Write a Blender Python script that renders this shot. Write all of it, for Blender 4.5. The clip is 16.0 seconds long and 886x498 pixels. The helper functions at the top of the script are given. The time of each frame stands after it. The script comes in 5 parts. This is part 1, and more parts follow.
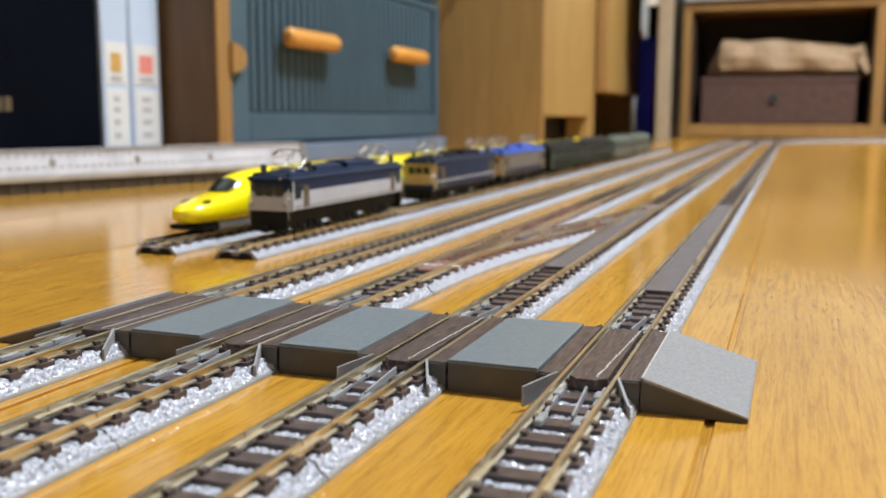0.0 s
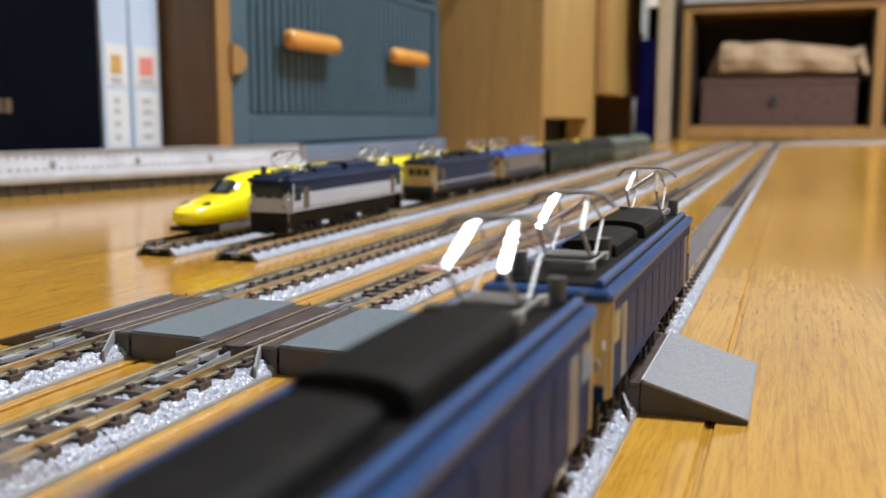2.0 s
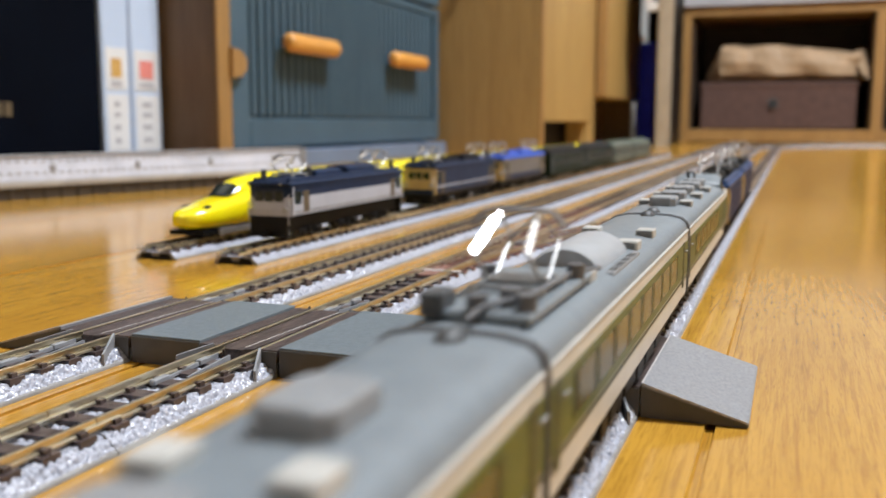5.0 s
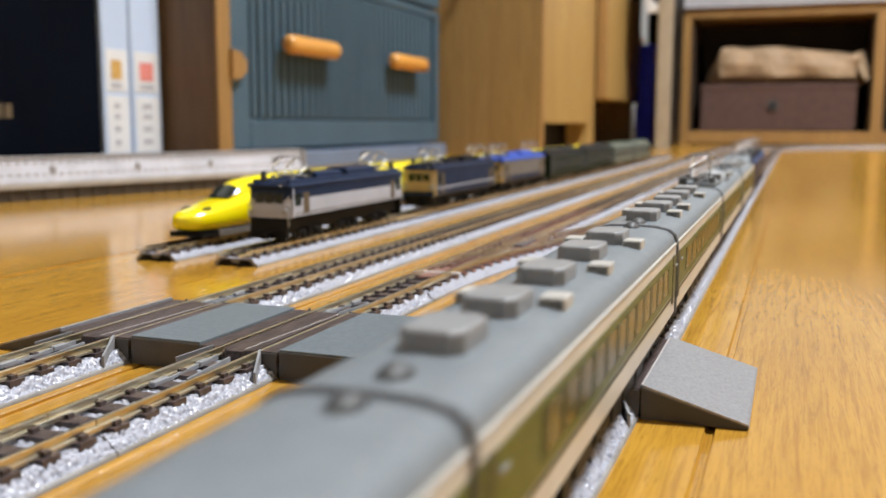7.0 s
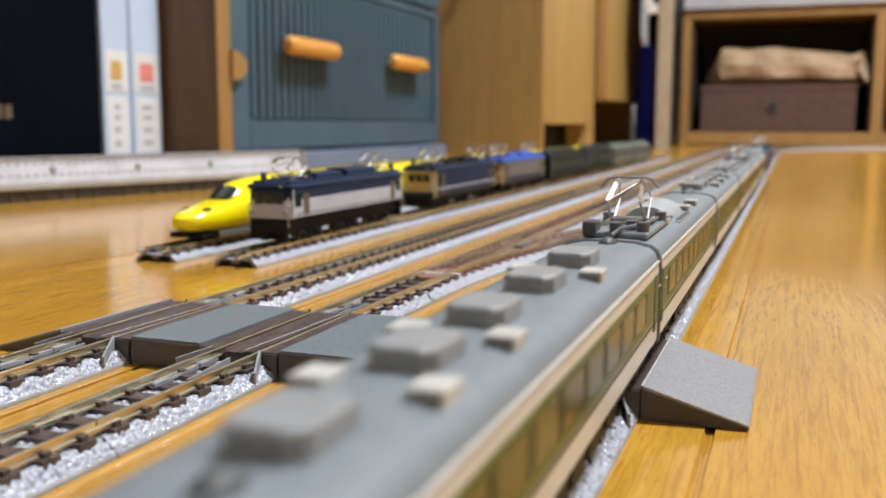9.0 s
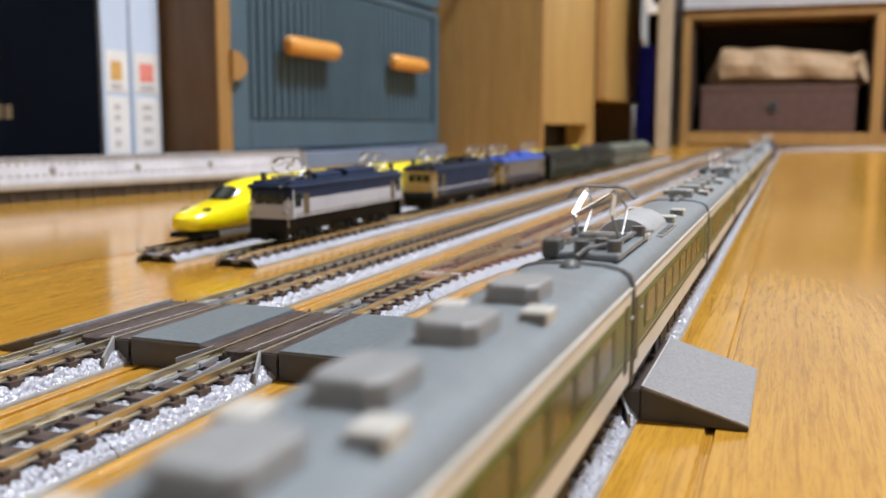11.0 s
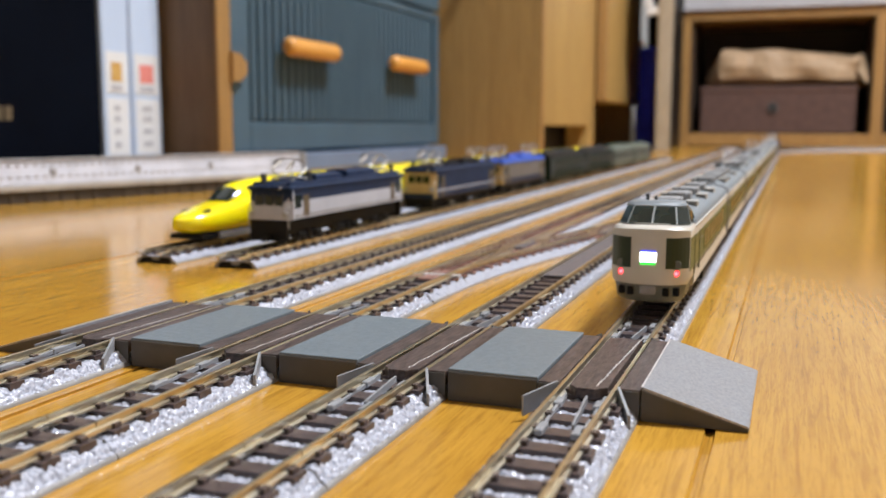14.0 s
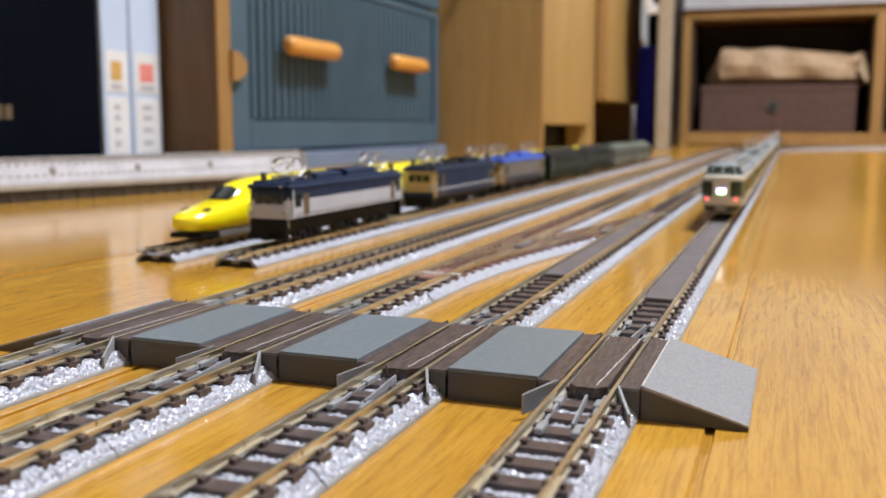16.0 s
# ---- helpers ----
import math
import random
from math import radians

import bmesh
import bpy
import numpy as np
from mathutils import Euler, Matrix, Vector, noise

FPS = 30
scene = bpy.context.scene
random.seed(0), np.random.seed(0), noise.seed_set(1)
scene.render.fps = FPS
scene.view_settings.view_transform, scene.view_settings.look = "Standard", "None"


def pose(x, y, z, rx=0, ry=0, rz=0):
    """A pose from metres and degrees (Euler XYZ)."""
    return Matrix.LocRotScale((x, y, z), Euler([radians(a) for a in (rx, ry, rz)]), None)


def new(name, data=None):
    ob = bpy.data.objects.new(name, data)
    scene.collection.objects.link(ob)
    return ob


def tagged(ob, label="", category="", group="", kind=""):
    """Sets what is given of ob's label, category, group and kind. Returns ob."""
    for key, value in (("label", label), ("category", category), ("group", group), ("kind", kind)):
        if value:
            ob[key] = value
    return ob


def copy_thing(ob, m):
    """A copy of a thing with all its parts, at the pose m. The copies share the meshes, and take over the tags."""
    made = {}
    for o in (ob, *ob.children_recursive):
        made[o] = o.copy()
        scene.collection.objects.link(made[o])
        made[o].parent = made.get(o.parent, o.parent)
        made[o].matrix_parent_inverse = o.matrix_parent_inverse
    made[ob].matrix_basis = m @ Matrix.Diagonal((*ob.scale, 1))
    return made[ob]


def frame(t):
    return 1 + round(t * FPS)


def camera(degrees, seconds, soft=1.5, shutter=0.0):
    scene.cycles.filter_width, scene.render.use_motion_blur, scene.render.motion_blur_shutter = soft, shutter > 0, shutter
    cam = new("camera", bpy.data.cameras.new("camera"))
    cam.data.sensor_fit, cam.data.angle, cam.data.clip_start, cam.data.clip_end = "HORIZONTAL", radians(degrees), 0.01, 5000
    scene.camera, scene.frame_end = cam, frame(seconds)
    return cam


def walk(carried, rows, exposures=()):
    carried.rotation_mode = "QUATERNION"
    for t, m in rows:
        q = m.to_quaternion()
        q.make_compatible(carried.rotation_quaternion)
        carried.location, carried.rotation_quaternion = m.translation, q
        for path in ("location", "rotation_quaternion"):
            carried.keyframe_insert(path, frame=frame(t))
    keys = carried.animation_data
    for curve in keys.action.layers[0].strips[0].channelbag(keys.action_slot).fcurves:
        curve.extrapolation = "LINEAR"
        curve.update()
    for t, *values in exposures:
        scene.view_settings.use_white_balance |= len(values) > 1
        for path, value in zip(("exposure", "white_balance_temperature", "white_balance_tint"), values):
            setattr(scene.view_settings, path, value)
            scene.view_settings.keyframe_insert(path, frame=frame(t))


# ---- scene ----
cam = camera(50.41, 16.0, soft=1.5, shutter=0.5)
EYE = (0.0330, -0.1656, 0.0525)
PITCH, YAW, ROLL = 7.511, 20.30, 0.183
FOCAL = 1665.6
# seconds and the upward tilt of the hand-held view, as a slope over FOCAL
TILT = [(0, -14), (0.5, -11.5), (1, -11), (2, -11), (2.5, -9), (3, -6), (3.5, -5), (4, -5.5), (5.2, -5), (6.5, -5), (7, -2), (7.5, 0),
        (8, 0.5), (8.5, -0.5), (9, -0.5), (10.3, -0.3), (11.5, 0), (12, 3), (12.5, 4), (13, 3), (13.5, -0.5), (14, 2), (14.5, 3.5), (15, 3),
        (15.5, -0.5), (16, 0)]


def cam_pose(sink):
    pitch = PITCH - math.degrees(sink / FOCAL)
    return pose(*EYE, 0, 0, YAW) @ pose(0, 0, 0, 90 - pitch) @ pose(0, 0, 0, 0, 0, ROLL)


# seconds, stops, kelvin and tint: the phone's white balance drifts as the train fills the view
BALANCE = [(0, 0.62, 6350, 5), (1.5, 0.56, 6250, 6), (3, 0.56, 6150, 8), (4, 0.56, 6200, 8), (7, 0.60, 6500, 8), (8, 0.60, 6500, 8), (9, 0.60, 6450, 8), (12, 0.60, 6350, 10), (13, 0.60, 6350, 10), (16, 0.60, 6350, 10)]
walk(cam, [(t, cam_pose(s)) for t, s in TILT], BALANCE)
cam.data.dof.use_dof = True
cam.data.dof.focus_distance = 0.20
cam.data.dof.aperture_fstop = 22.0

# ---- world, lamp, exposure ----
world = bpy.data.worlds.new("world")
world.use_nodes = True
world.node_tree.nodes["Background"].inputs[0].default_value = (0.8, 0.9, 1, 1)
world.node_tree.nodes["Background"].inputs[1].default_value = 0.02
scene.world = world
scene.view_settings.exposure = 0.64
LAMP = (0.72, 0.88, 2.30)
lamp = bpy.data.lights.new("ceiling_light_glow", "AREA")
lamp.shape, lamp.size, lamp.energy, lamp.color = "DISK", 0.55, 77, (0.94, 0.965, 1.02)
lamp_ob = new("ceiling_light_glow", lamp)
lamp_ob.location = (LAMP[0], LAMP[1], LAMP[2] - 0.03)
S = 0.001


# ---- materials ----
def pm(name, c1, c2=None, scale=60, rough=0.45, rvar=0.1, bump=0.0, bscale=400, metal=0.0, stretch=(1, 1, 1), coat=0.0, detail=6, spread=(0.35, 0.65), glow=None, ior=1.45):
    m = bpy.data.materials.new(name)
    m.use_nodes = True
    nt = m.node_tree
    b = nt.nodes["Principled BSDF"]
    tc = nt.nodes.new("ShaderNodeTexCoord")
    oi = nt.nodes.new("ShaderNodeObjectInfo")
    sh = nt.nodes.new("ShaderNodeVectorMath")
    sh.operation = "MULTIPLY_ADD"
    cmb = nt.nodes.new("ShaderNodeCombineXYZ")
    for i in range(3):
        nt.links.new(oi.outputs["Random"], cmb.inputs[i])
    nt.links.new(cmb.outputs[0], sh.inputs[0])
    sh.inputs[1].default_value = (3.1, 5.7, 2.3)
    nt.links.new(tc.outputs["Object"], sh.inputs[2])
    mp = nt.nodes.new("ShaderNodeMapping")
    mp.inputs["Scale"].default_value = stretch
    nt.links.new(sh.outputs[0], mp.inputs["Vector"])
    n1 = nt.nodes.new("ShaderNodeTexNoise")
    n1.inputs["Scale"].default_value, n1.inputs["Detail"].default_value = scale, detail
    nt.links.new(mp.outputs[0], n1.inputs["Vector"])
    ramp = nt.nodes.new("ShaderNodeValToRGB")
    ramp.color_ramp.elements[0].position, ramp.color_ramp.elements[1].position = spread
    c2 = c2 or tuple(x * 0.85 for x in c1)
    ramp.color_ramp.elements[0].color, ramp.color_ramp.elements[1].color = (*c2, 1), (*c1, 1)
    nt.links.new(n1.outputs["Fac"], ramp.inputs[0])
    nt.links.new(ramp.outputs[0], b.inputs["Base Color"])
    n2 = nt.nodes.new("ShaderNodeTexNoise")
    n2.inputs["Scale"].default_value, n2.inputs["Detail"].default_value = bscale, 4
    nt.links.new(mp.outputs[0], n2.inputs["Vector"])
    mr = nt.nodes.new("ShaderNodeMapRange")
    mr.inputs["To Min"].default_value, mr.inputs["To Max"].default_value = max(0.02, rough - rvar), min(1, rough + rvar)
    nt.links.new(n2.outputs["Fac"], mr.inputs["Value"])
    nt.links.new(mr.outputs[0], b.inputs["Roughness"])
    if bump:
        bn = nt.nodes.new("ShaderNodeBump")
        bn.inputs["Strength"].default_value, bn.inputs["Distance"].default_value = 0.6, bump * S
        nt.links.new(n2.outputs["Fac"], bn.inputs["Height"])
        nt.links.new(bn.outputs[0], b.inputs["Normal"])
    b.inputs["Metallic"].default_value = metal
    b.inputs["IOR"].default_value = ior
    b.inputs["Coat Weight"].default_value = coat
    b.inputs["Coat Roughness"].default_value = 0.08
    if glow:
        b.inputs["Emission Color"].default_value = (*glow[:3], 1)
        b.inputs["Emission Strength"].default_value = glow[3]
    return m


def wood_mat(name, light, mid, dark_c, rough=0.3, axis=1, size=1.0, coat=0.0, fine=1.0, pores=0.34, gloss=0.5, streaky=0.62, relief=0.12):
    """Wood with long grain along one axis: broad cathedral bands, fine streaks and pores."""
    m = bpy.data.materials.new(name)
    m.use_nodes = True
    nt = m.node_tree
    b = nt.nodes["Principled BSDF"]
    tc = nt.nodes.new("ShaderNodeTexCoord")
    oi = nt.nodes.new("ShaderNodeObjectInfo")
    cmb = nt.nodes.new("ShaderNodeCombineXYZ")
    for i in range(3):
        nt.links.new(oi.outputs["Random"], cmb.inputs[i])
    sh = nt.nodes.new("ShaderNodeVectorMath")
    sh.operation = "MULTIPLY_ADD"
    nt.links.new(cmb.outputs[0], sh.inputs[0])
    sh.inputs[1].default_value = (7.3, 11.1, 3.7)
    nt.links.new(tc.outputs["Object"], sh.inputs[2])

    def noise_tex(along, across, scale, detail, rough_=0.6):
        mp = nt.nodes.new("ShaderNodeMapping")
        v = [across, across, across]
        v[axis] = along
        mp.inputs["Scale"].default_value = v
        nt.links.new(sh.outputs[0], mp.inputs["Vector"])
        n = nt.nodes.new("ShaderNodeTexNoise")
        n.inputs["Scale"].default_value, n.inputs["Detail"].default_value, n.inputs["Roughness"].default_value = scale, detail, rough_
        n.inputs["Distortion"].default_value = 0.6
        nt.links.new(mp.outputs[0], n.inputs["Vector"])
        return n
    broad = noise_tex(0.10, 1.0, 26 * size, 4)
    streak = noise_tex(0.035, 1.0, 330 * size * fine, 5, 0.7)
    pore = noise_tex(0.06, 1.0, 900 * size * fine, 2)
    r1 = nt.nodes.new("ShaderNodeValToRGB")
    r1.color_ramp.elements[0].position, r1.color_ramp.elements[1].position = 0.36, 0.66
    r1.color_ramp.elements[0].color, r1.color_ramp.elements[1].color = (*mid, 1), (*light, 1)
    nt.links.new(broad.outputs["Fac"], r1.inputs[0])
    r2 = nt.nodes.new("ShaderNodeValToRGB")
    r2.color_ramp.elements[0].position, r2.color_ramp.elements[1].position = 0.34, 0.56
    r2.color_ramp.elements[0].color, r2.color_ramp.elements[1].color = (streaky, streaky, streaky, 1), (0, 0, 0, 1)
    nt.links.new(streak.outputs["Fac"], r2.inputs[0])
    mix = nt.nodes.new("ShaderNodeMixRGB")
    nt.links.new(r2.outputs[0], mix.inputs[0])
    nt.links.new(r1.outputs[0], mix.inputs[1])
    mix.inputs[2].default_value = (*dark_c, 1)
    r3 = nt.nodes.new("ShaderNodeValToRGB")
    r3.color_ramp.elements[0].position, r3.color_ramp.elements[1].position = 0.34, 0.46
    r3.color_ramp.elements[0].color, r3.color_ramp.elements[1].color = (pores, pores, pores, 1), (0, 0, 0, 1)
    nt.links.new(pore.outputs["Fac"], r3.inputs[0])
    mix2 = nt.nodes.new("ShaderNodeMixRGB")
    nt.links.new(r3.outputs[0], mix2.inputs[0])
    nt.links.new(mix.outputs[0], mix2.inputs[1])
    mix2.inputs[2].default_value = (*(x * 0.75 for x in dark_c), 1)
    hsv = nt.nodes.new("ShaderNodeHueSaturation")
    tone = nt.nodes.new("ShaderNodeMapRange")
    tone.inputs["To Min"].default_value, tone.inputs["To Max"].default_value = 0.9, 1.1
    nt.links.new(oi.outputs["Random"], tone.inputs["Value"])
    nt.links.new(tone.outputs[0], hsv.inputs["Value"])
    nt.links.new(mix2.outputs[0], hsv.inputs["Color"])
    nt.links.new(hsv.outputs[0], b.inputs["Base Color"])
    mr = nt.nodes.new("ShaderNodeMapRange")
    mr.inputs["To Min"].default_value, mr.inputs["To Max"].default_value = rough + 0.09, rough - 0.07
    nt.links.new(streak.outputs["Fac"], mr.inputs["Value"])
    nt.links.new(mr.outputs[0], b.inputs["Roughness"])
    bn = nt.nodes.new("ShaderNodeBump")
    bn.inputs["Strength"].default_value, bn.inputs["Distance"].default_value = 0.5, relief * S
    nt.links.new(streak.outputs["Fac"], bn.inputs["Height"])
    nt.links.new(bn.outputs[0], b.inputs["Normal"])
    b.inputs["Coat Weight"].default_value, b.inputs["Coat Roughness"].default_value = coat, 0.12
    b.inputs["Specular IOR Level"].default_value = gloss
    return m


